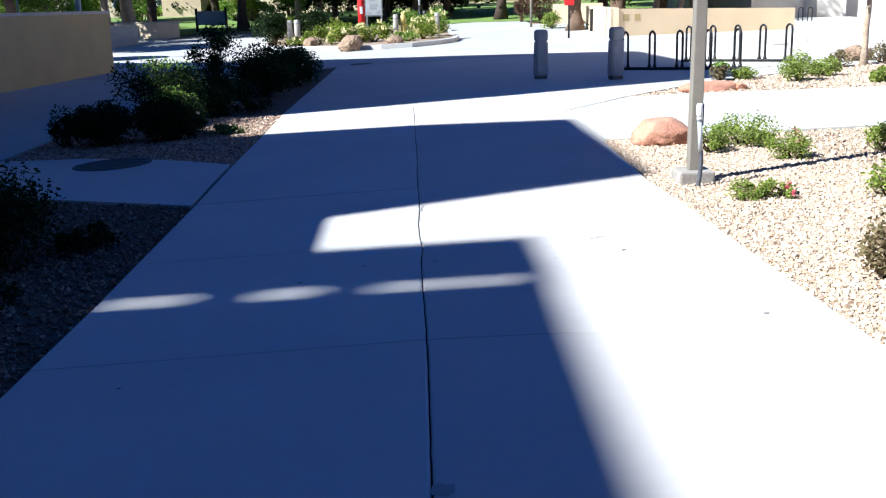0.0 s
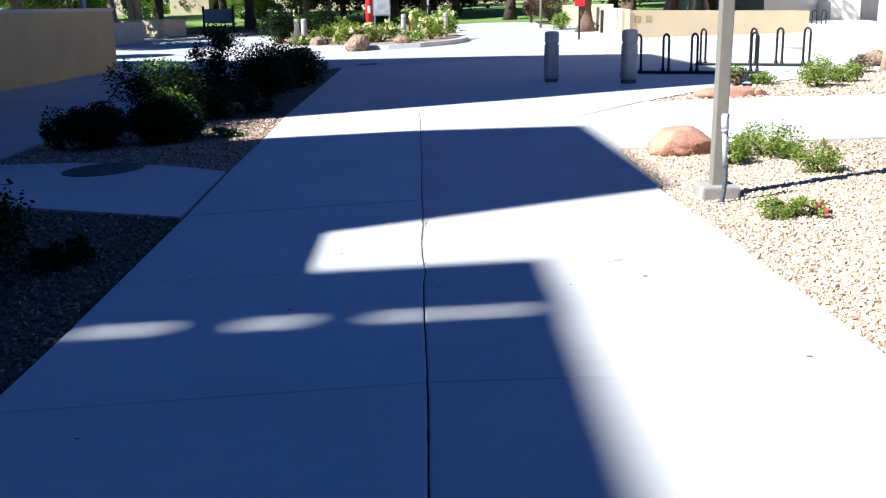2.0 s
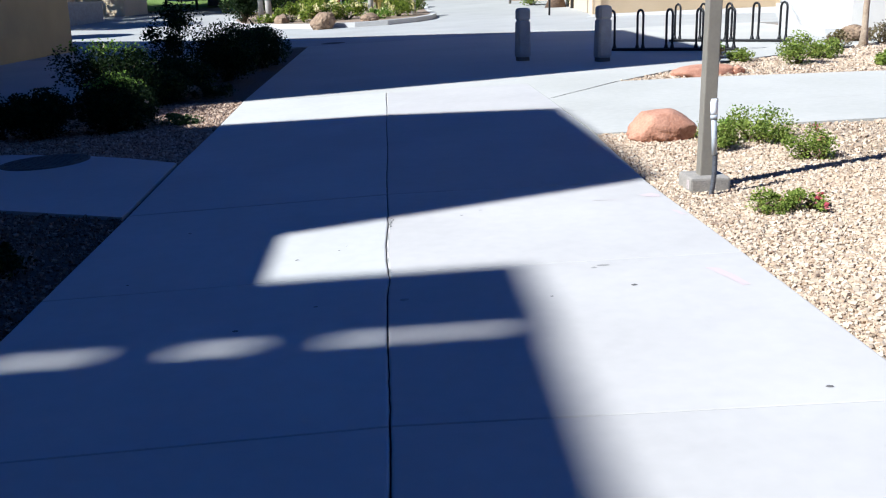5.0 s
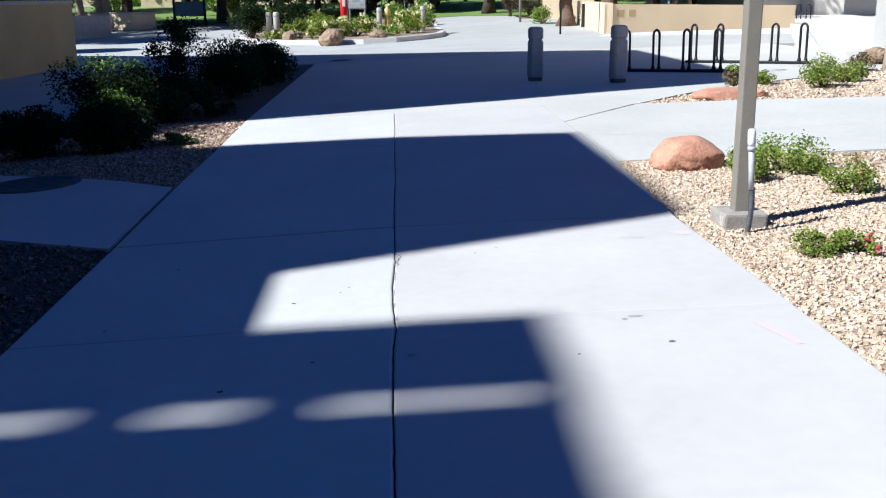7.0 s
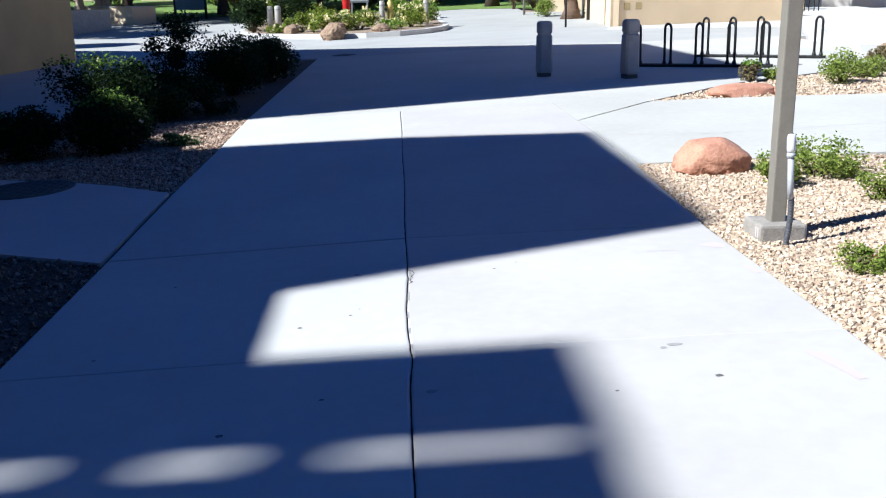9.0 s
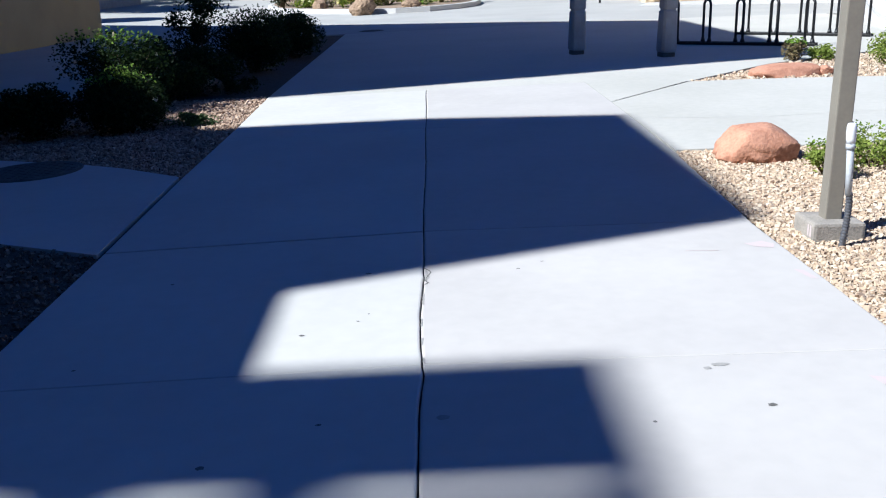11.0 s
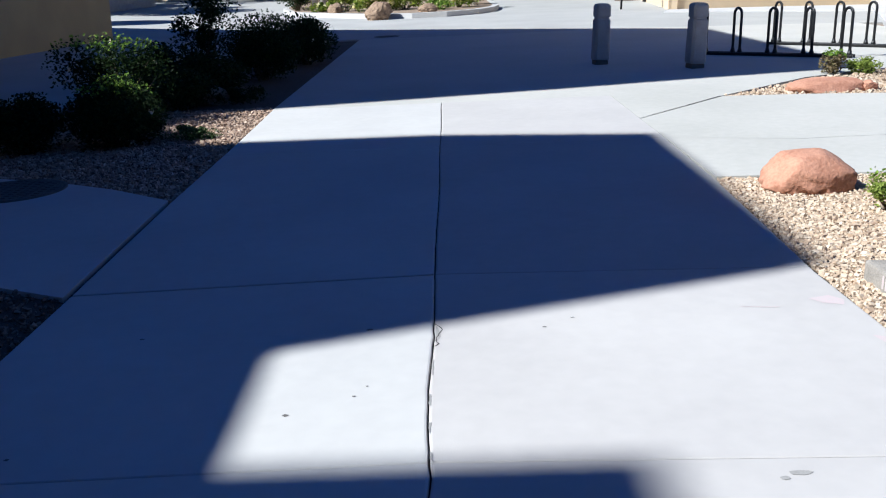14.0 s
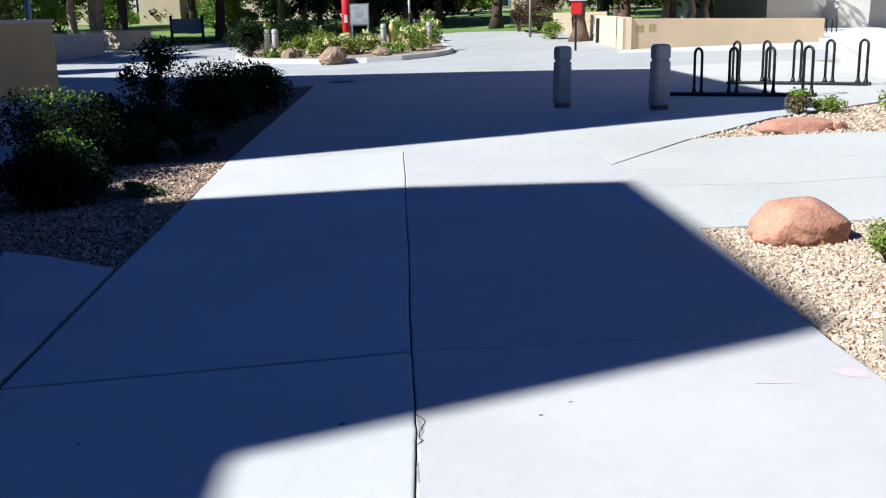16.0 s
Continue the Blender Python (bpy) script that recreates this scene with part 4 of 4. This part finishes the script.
bmesh.ops.solidify(bm, geom=bm.faces[:], thickness=0.006)
part("canopy", bm, BLUE, umbrella, "blue canvas canopy")
umbrella.location.z = gh(-13.9, 34.4) + 0.25
post = thing("steel_post", -11.77, 34.4, label="blue-grey round steel post behind the wall", category="post")
part("shaft", tube_bm([(0, 0, -0.2), (0, 0, 6.0)], 0.10, 14), POSTBLUE, post)
part("collar", tube_bm([(0, 0, -0.1), (0, 0, 0.12)], 0.15, 14), POSTBLUE, post)

# ---- planted island ----
island = [(-5.6, 37.6), (-4.6, 36.4), (-3.5, 35.0), (-2.1, 33.5), (-1.0, 33.0), (0.1, 33.1), (1.1, 34.0), (1.7, 35.3), (1.95, 37.0), (1.9, 44.0), (1.7, 49.2), (0.5, 50.5), (-3, 50.0), (-6.2, 49.0), (-6.6, 42.0)]
isl = tagged(new("kerb_island"), "pale kerbed planting island with flowering shrubs", "kerb", kind="structure")
inner = [(x + (-2.3 - x) * 0.05, y + (41.5 - y) * 0.03) for x, y in island]
part("kerb", sheet_bm(island, 0.16, 0.3, 1.2), CONCRETE, isl, "pale concrete kerb")
part("soil", sheet_bm(inner, 0.165, 0.0, 1.2), EARTH, isl, "brown planting soil")
rock("boulder", -2.05, 33.0, 0.80, 0.6, 0.60, 21, TANROCK, "large tan boulder on the island kerb", 15, 0.02)
rock("boulder", -0.52, 33.6, 0.62, 0.5, 0.36, 22, TANROCK, "red-brown rock on the island", 40, -0.05)
rock("boulder", -3.75, 35.75, 0.5, 0.45, 0.45, 23, TANROCK, "small tan rock at the island edge", 70, -0.05)


def short_post(x, y, h, r, mat, label, cap=True):
    root = thing("short_post", x, y, label=label, category="post", group="short posts on the island")
    part("shaft", tube_bm([(0, 0, -0.2), (0, 0, h - 0.05), (0, 0, h)], [r, r, r * 0.8], 12), mat, root)
    if cap:
        part("band", tube_bm([(0, 0, h - 0.16), (0, 0, h - 0.13)], r * 1.08, 12), SIGNGREY, root)


short_post(-4.83, 38.6, 1.12, 0.11, CAST, "round grey concrete post")
short_post(-4.52, 38.5, 1.12, 0.12, CAST, "round grey concrete post")
short_post(-0.50, 36.0, 1.13, 0.10, CAST, "round grey concrete post among flowers")
short_post(1.10, 37.2, 1.10, 0.10, CAST, "round grey concrete post at the island end")
short_post(0.86, 49.9, 0.85, 0.17, BLACK, "dark square utility post", False)
hyd = thing("fire_hydrant", -0.22, 36.1, label="cream and yellow fire hydrant among flowering shrubs", category="hydrant")
part("barrel", lathe_bm([(0.14, -0.1), (0.14, 0.08), (0.10, 0.1), (0.10, 0.62), (0.13, 0.66), (0.13, 0.74), (0.09, 0.86), (0.04, 0.93), (0.03, 0.98)], 16), YELLOW, hyd)
for a in (-1, 1):
    part("outlet", tube_bm([(0, 0, 0.55), (a * 0.17, 0, 0.55)], 0.05, 10), YELLOW, hyd)
hyd.location.z += 0.2
pillar = thing("red_pillar", -2.0, 40.4, label="tall red emergency call pillar behind shrubs", category="pillar")
part("shaft", tube_bm([(0, 0, -0.2), (0, 0, 2.12), (0, 0, 2.22)], [0.15, 0.15, 0.10], 16), RED, pillar)
part("lamp", lathe_bm([(0.07, 2.22), (0.07, 2.32), (0.03, 2.36)], 12), SIGNWHITE, pillar)
part("call_plate", box_bm(-0.06, 0.06, -0.165, -0.14, 1.2, 1.5, 0.005), SIGNWHITE, pillar)
notice = thing("map_sign", -1.43, 39.4, label="weathered pale map sign in a grey frame on two legs", category="sign")
part("frame", box_bm(-0.36, 0.36, -0.025, 0.04, 1.08, 1.88, 0.012), SIGNGREY, notice, "grey metal frame")
part("board", box_bm(-0.32, 0.32, -0.034, -0.026, 1.13, 1.84, 0.003), MAPBOARD, notice, "weathered pale map under plastic")
for sx in (-0.3, 0.3):
    part("leg", box_bm(sx - 0.03, sx + 0.03, -0.025, 0.025, -0.2, 1.085, 0.004), SIGNGREY, notice)
for i, (x0, x1, z0, z1) in enumerate(((-0.26, 0.05, 1.70, 1.74), (-0.18, 0.12, 1.36, 1.56), (-0.26, -0.1, 1.2, 1.24), (0.12, 0.27, 1.2, 1.3))):
    part("print_bar", box_bm(x0, x1, -0.039, -0.035, z0, z1), PRINTGREY, notice, "unreadable grey print")
thin = thing("slender_post", 0.57, 50.6, label="thin dark post with a white upper band", category="post")
part("shaft", tube_bm([(0, 0, -0.2), (0, 0, 1.1)], 0.05, 8), BLACK, thin)
part("upper_band", tube_bm([(0, 0, 1.1), (0, 0, 2.1)], 0.055, 8), SIGNWHITE, thin)

# red and white notice on a pole, lamp post
rs = thing("red_notice", 5.68, 33.5, label="red and white notice boards on a slim dark pole", category="sign")
part("pole", tube_bm([(0, 0, -0.2), (0, 0, 3.0)], 0.035, 10), BLACK, rs)
part("lower_board", box_bm(-0.18, 0.17, -0.07, -0.04, 1.12, 1.56, 0.01), RED, rs, "red lower board")
part("white_board", box_bm(-0.25, 0.33, -0.10, -0.072, 1.54, 2.28, 0.01), SIGNWHITE, rs, "white middle board")
part("upper_board", box_bm(-0.10, 0.24, -0.07, -0.04, 2.24, 2.72, 0.01), RED, rs, "red upper board")
for i in range(4):
    part("print_bar", box_bm(-0.2, 0.25 - 0.05 * (i % 2), -0.105, -0.101, 1.68 + i * 0.14, 1.70 + i * 0.14), PRINTFAINT, rs)
lp = thing("path_lamp", 5.81, 45.1, label="slim grey path lamp post with a small head", category="lamp")
part("post", tube_bm([(0, 0, -0.2), (0, 0, 2.5)], [0.06, 0.05], 10), STEEL, lp)
part("head", lathe_bm([(0.05, 2.45), (0.15, 2.55), (0.15, 2.72), (0.08, 2.8)], 14), BLACK, lp)

# ---- shrubs beside the walk ----
G_L = "dark bushes in the shaded bed"
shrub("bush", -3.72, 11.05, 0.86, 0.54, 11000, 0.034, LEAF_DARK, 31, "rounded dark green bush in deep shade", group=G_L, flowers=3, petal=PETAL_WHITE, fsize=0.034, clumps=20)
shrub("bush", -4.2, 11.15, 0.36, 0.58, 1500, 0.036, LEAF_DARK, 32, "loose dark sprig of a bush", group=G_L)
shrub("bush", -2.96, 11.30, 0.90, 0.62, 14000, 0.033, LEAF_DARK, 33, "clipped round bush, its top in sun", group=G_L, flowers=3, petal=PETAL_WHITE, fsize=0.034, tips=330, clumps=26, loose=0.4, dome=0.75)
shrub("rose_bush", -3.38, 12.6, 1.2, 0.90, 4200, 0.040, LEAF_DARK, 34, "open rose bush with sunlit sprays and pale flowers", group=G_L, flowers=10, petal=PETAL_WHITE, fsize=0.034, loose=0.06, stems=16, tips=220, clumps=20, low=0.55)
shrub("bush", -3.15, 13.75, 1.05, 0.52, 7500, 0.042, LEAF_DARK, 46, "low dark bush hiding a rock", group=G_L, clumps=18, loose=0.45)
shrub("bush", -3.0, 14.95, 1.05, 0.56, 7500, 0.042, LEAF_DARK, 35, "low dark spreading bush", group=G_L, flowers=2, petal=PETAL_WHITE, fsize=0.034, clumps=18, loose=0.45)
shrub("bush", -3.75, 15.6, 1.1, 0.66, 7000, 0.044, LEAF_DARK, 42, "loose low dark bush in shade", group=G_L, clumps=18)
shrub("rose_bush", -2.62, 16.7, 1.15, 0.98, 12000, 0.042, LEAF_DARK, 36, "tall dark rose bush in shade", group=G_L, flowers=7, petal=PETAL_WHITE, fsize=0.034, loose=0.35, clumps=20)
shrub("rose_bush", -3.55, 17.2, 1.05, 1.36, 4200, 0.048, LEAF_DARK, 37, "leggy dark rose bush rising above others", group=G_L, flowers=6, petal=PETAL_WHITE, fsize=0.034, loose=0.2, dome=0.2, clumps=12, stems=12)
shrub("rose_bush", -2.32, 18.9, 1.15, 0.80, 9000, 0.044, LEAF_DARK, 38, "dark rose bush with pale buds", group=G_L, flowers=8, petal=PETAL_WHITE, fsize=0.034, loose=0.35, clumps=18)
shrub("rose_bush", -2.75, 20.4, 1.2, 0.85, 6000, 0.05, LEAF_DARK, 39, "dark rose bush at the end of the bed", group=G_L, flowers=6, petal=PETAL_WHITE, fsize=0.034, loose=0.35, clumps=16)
shrub("ground_cover", -2.36, 11.56, 0.66, 0.13, 2600, 0.024, LEAF_MAT, 41, "flat dark green ground cover on gravel", "plant", d=0.42, stems=4, dome=0.1)
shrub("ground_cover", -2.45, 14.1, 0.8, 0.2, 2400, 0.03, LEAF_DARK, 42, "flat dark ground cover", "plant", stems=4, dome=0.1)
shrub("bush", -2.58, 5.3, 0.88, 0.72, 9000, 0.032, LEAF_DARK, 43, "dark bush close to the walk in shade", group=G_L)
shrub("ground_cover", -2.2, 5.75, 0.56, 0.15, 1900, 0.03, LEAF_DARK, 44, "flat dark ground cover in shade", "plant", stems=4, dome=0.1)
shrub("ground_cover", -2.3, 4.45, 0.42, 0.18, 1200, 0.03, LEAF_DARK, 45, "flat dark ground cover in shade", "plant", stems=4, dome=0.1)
G_R = "low rose shrubs in the sunlit gravel"
shrub("rose_shrub", 2.70, 7.92, 0.42, 0.24, 2000, 0.023, LEAF_ROSE, 51, "low light-green rose shrub on gravel", group=G_R, clumps=9, loose=0.1, tips=60)
shrub("rose_shrub", 3.12, 8.22, 0.66, 0.29, 3000, 0.024, LEAF_ROSE, 152, "light-green rose shrub with a tall shoot", group=G_R, clumps=15, loose=0.3, tips=110)
shrub("rose_shrub", 3.17, 7.36, 0.36, 0.30, 1700, 0.023, LEAF_ROSE, 53, "light-green rose shrub with red buds", group=G_R, flowers=4, petal=PETAL_PINK, clumps=9, loose=0.12)
shrub("rose_shrub", 2.31, 5.95, 0.28, 0.15, 1300, 0.019, LEAF_ROSE, 54, "small green shrub on gravel", group=G_R, clumps=8, loose=0.12)
shrub("rose_shrub", 2.54, 5.93, 0.30, 0.16, 1300, 0.019, LEAF_ROSE, 55, "small green shrub with pink flowers", group=G_R, flowers=6, petal=PETAL_PINK, fsize=0.04, clumps=8, loose=0.12)
shrub("dry_shrub", 2.36, 4.02, 0.32, 0.36, 800, 0.032, LEAF_DRY, 56, "half-dry twiggy shrub on gravel", group=G_R, loose=0.4, stems=16)
shrub("rose_shrub", 4.08, 7.5, 0.36, 0.26, 1500, 0.025, LEAF_ROSE, 57, "light-green rose shrub on gravel", group=G_R)
shrub("rose_shrub", 3.25, 5.75, 0.36, 0.26, 900, 0.033, LEAF_ROSE, 58, "light-green rose shrub on gravel", group=G_R)
shrub("rose_shrub", 5.9, 13.85, 0.6, 0.46, 2200, 0.036, LEAF_ROSE, 59, "light-green shrub on the far gravel", group=G_R, loose=0.35)
shrub("rose_shrub", 6.55, 14.45, 0.55, 0.32, 1700, 0.036, LEAF_ROSE, 60, "light-green shrub on the far gravel", group=G_R)
shrub("rose_shrub", 5.35, 14.6, 0.42, 0.22, 1300, 0.034, LEAF_ROSE, 61, "small green shrub near the bicycle rack", group=G_R)
shrub("dry_shrub", 4.93, 14.55, 0.36, 0.30, 420, 0.045, LEAF_DRY, 62, "dry reddish twiggy shrub near the rack", group=G_R, loose=0.5, stems=14, tips=110)
shrub("rose_shrub", 6.85, 13.1, 0.36, 0.24, 700, 0.045, LEAF_ROSE, 63, "small green shrub on the far gravel", group=G_R)
shrub("dry_shrub", 7.5, 16.0, 0.5, 0.3, 500, 0.05, LEAF_DRY, 64, "dry low shrub on the far gravel", group=G_R, loose=0.5)
shrub("dry_shrub", 8.6, 16.6, 0.6, 0.4, 600, 0.05, LEAF_DRY, 65, "dry low shrub beside the young tree", group=G_R, loose=0.5)

# island planting
k = 0
for x, y, w, h in ((-4.35, 37.0, 1.2, 0.62), (-3.4, 36.6, 1.6, 0.9), (-2.5, 35.6, 1.4, 0.75), (-1.9, 36.8, 1.8, 1.1), (-1.35, 35.9, 1.5, 0.9), (-0.25, 34.9, 1.2, 0.62), (0.5, 36.0, 1.6, 0.95), (1.0, 38.2, 1.5, 1.0),
                   (-2.9, 39.2, 2.0, 1.2), (-0.2, 39.0, 1.8, 1.1), (1.2, 42.0, 1.3, 0.9), (-5.2, 41.5, 2.2, 1.3), (1.2, 45.5, 1.2, 0.8), (-3.2, 43.0, 2.4, 1.3)):
    sunny = k in (2, 4, 5, 6, 7, 3, 9, 10)
    shrub("flowering_shrub", x, y, w, h * (0.55 + 0.55 * ((k * 7) % 5) / 4), 1700, 0.085, (LEAF_LIME if k % 2 else LEAF_TREE) if sunny else LEAF_TREE, 70 + k, "yellow-flowered rose shrub on the island" if sunny else "green shrub on the island",
          group="shrubs on the island", flowers=26 if sunny else 6, petal=PETAL_YELLOW, fsize=0.12, loose=0.12, clumps=11).location.z += 0.17
    k += 1
for x, y, w, h in ((-5.5, 38.7, 1.1, 1.6), (-4.2, 40.6, 1.8, 1.5), (-5.8, 40.2, 1.6, 1.4)):
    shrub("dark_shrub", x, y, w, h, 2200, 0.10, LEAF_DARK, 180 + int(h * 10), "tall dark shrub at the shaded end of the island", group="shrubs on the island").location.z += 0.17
shrub("shrub", 6.55, 43.4, 1.0, 0.8, 1200, 0.09, LEAF_ROSE, 90, "pale green shrub beside the path")
shrub("purple_shrub", 6.9, 49.5, 1.8, 1.9, 2200, 0.10, LEAF_RED, 91, "dark reddish shrub beside the path")
shrub("purple_shrub", 5.9, 49.9, 0.9, 1.7, 1200, 0.10, LEAF_RED, 92, "dark reddish shrub beside the path")
for i, x in enumerate((8.6, 10.0, 11.4, 12.8)):
    shrub("hedge_shrub", x, 40.5 + 0.4 * i, 2.0, 0.6, 1600, 0.09, LEAF_DARK, 93 + i, "low dark leafy shrub behind the planter wall", group="shrubs behind the planter wall")

# ---- trees ----
young = thing("young_tree", 8.05, 16.2, label="young staked tree with a pale trunk and bright green leaves", category="tree")
tree_parts(young, 3.6, 1.62, 1.0, 0.06, 101, 0.10, 9000, LEAF_LIME, PALEBARK, low_clumps=9)
TREES = [("large_tree", 8.5, 2.3, 3.8, 0.33, 111, 0.27, 13000, LEAF_TREE, BARK), ("large_tree", 9.5, 2.5, 4.4, 0.36, 112, 0.28, 14000, LEAF_TREE, BARK),
         ("slim_tree", 7.0, 1.7, 2.8, 0.20, 113, 0.22, 9000, LEAF_LIME, PALEBARK), ("large_tree", 8.0, 2.0, 4.0, 0.28, 114, 0.30, 12000, LEAF_TREE, BARK),
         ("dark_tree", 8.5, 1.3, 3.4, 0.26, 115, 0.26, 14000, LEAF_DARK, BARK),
         # tall trunks: pale bark for sunlit ones, darkened bark for shaded ones
         ("tall_tree", 11.0, 4.3, 4.4, 0.23, 116, 0.24, 12000, LEAF_TREE, PALEBARK), ("tall_tree", 11.0, 4.3, 4.6, 0.30, 117, 0.26, 13000, LEAF_TREE, SHADEBARK)]
PLACES = [(0, 7.25, 41.2, 10), (6, -9.9, 57.4, 0), (5, -7.55, 65.5, 0), (5, -6.2, 66.5, 80), (3, 2.4, 60, 0), (6, 5.2, 53.5, 140), (5, -16.4, 52.2, 30), (5, -15.1, 52.4, 75), (5, -15.9, 54.0, 160),
          (6, -14.2, 53.5, 10), (3, -3.0, 64, 100), (0, 10.5, 47.5, 210), (3, 11.5, 56, 60), (1, -21, 56, 120), (0, -24, 50, 33), (2, -19, 48.5, 220), (1, 13.5, 66, 15), (3, -11.5, 72, 160), (0, 1, 76, 260),
          (1, 20, 72, 300), (0, -30, 66, 5), (3, -5, 82, 130), (3, 4.6, 86, 230), (1, -14, 84, 80), (2, -28, 58, 70), (3, 15.5, 50.5, 44), (0, -17.5, 42.5, 190),
          (3, 12.5, 46.5, 95), (6, -12.9, 64, 210), (2, 12.3, 42.9, 30), (2, 13.3, 44.1, 200), (2, 11.7, 44.4, 100), (4, 0.4, 58, 30), (4, -2.6, 57, 120), (4, -4.6, 60, 0), (4, -1.4, 62, 80), (4, 1.2, 65, 190), (3, -24, 70, 200), (3, -21, 73, 45), (4, 11.0, 51, 40), (3, 16, 78, 120), (3, 23, 60, 10), (2, -22.5, 44, 130), (0, -12.8, 78, 20)]
protos = {}
for kind, x, y, rz in PLACES:
    name, hh, low, sp, tr, seed, leaf, cnt, lm, bk = TREES[kind]
    if kind not in protos:
        protos[kind] = thing(name, x, y, rz=rz, label="dense dark-leaved tree on the lawn" if kind == 4 else "tall leafy tree with a dark rough trunk on the lawn" if bk in (BARK, SHADEBARK) else "slender pale-barked tree with bright leaves",
                             category="tree", group="park trees")
        tree_parts(protos[kind], hh, low, sp, tr, seed, leaf, cnt, lm, bk, low_clumps=5 if kind > 4 else 0)
    else:
        copy_thing(protos[kind], pose(x, y, gh(x, y), 0, 0, rz))


rng = np.random.default_rng(77)
for i in range(22):
    x = -40 + i * 3.4 + rng.uniform(-0.8, 0.8)
    shrub("hedge_shrub", x, 84 + rng.uniform(-4, 4), 3.4, rng.uniform(0.9, 2.6), 1500, 0.22, (LEAF_DARK, LEAF_TREE, LEAF_LIME)[i % 3], 300 + i, "leafy shrub at the far side of the lawn", group="far shrubs beyond the lawn")


for i, x in enumerate((-27.5, -25.2, -22.8, -20.6, -18.7, -12.6, -11.2, -9.0)):
    shrub("tall_shrub", x + rng.uniform(-0.4, 0.4), 69 + rng.uniform(-2, 2), 2.6, rng.uniform(2.0, 3.4), 1800, 0.17, LEAF_LIME if i % 3 else LEAF_TREE, 340 + i, "bright leafy shrub beyond the tree trunks", group="bright shrubs beyond the trunks")


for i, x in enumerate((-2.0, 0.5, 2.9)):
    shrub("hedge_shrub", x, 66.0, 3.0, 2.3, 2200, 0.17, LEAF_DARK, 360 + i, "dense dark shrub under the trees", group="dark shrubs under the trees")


# ---- far buildings ----
def far_building(x0, x1, y, depth, h, mat, label, win):
    root = tagged(new("campus_building"), label, "building")
    z = gh((x0 + x1) / 2, y)
    root.location = ((x0 + x1) / 2, y, z)
    w = (x1 - x0) / 2
    part("wall", box_bm(-w, w, 0, depth, -1, h), mat, root)
    part("roof", box_bm(-w - 0.4, w + 0.4, -0.4, depth + 0.4, h, h + 0.35, 0.05), ROOFTILE, root)
    for i in range(win):
        cx = -w + (i + 0.5) * 2 * w / win
        fr = part("window", box_bm(cx - 0.75, cx + 0.75, -0.06, 0.02, 1.0, 2.6, 0.02), SIGNWHITE, root)
        part("pane", box_bm(cx - 0.62, cx + 0.62, -0.09, -0.065, 1.12, 2.48), GLASS_DARK, fr)
    return root


far_building(-70, 34, 97, 12, 7, STUCCO_PALE, "long tan stucco building far behind the trees", 24)
far_building(-20.4, -17.2, 80, 8, 5, STUCCO_PALE, "pale stucco building end between tree trunks", 0)
far_building(38, 60, 80, 12, 8, STUCCO_PALE, "tan stucco building far off", 8)
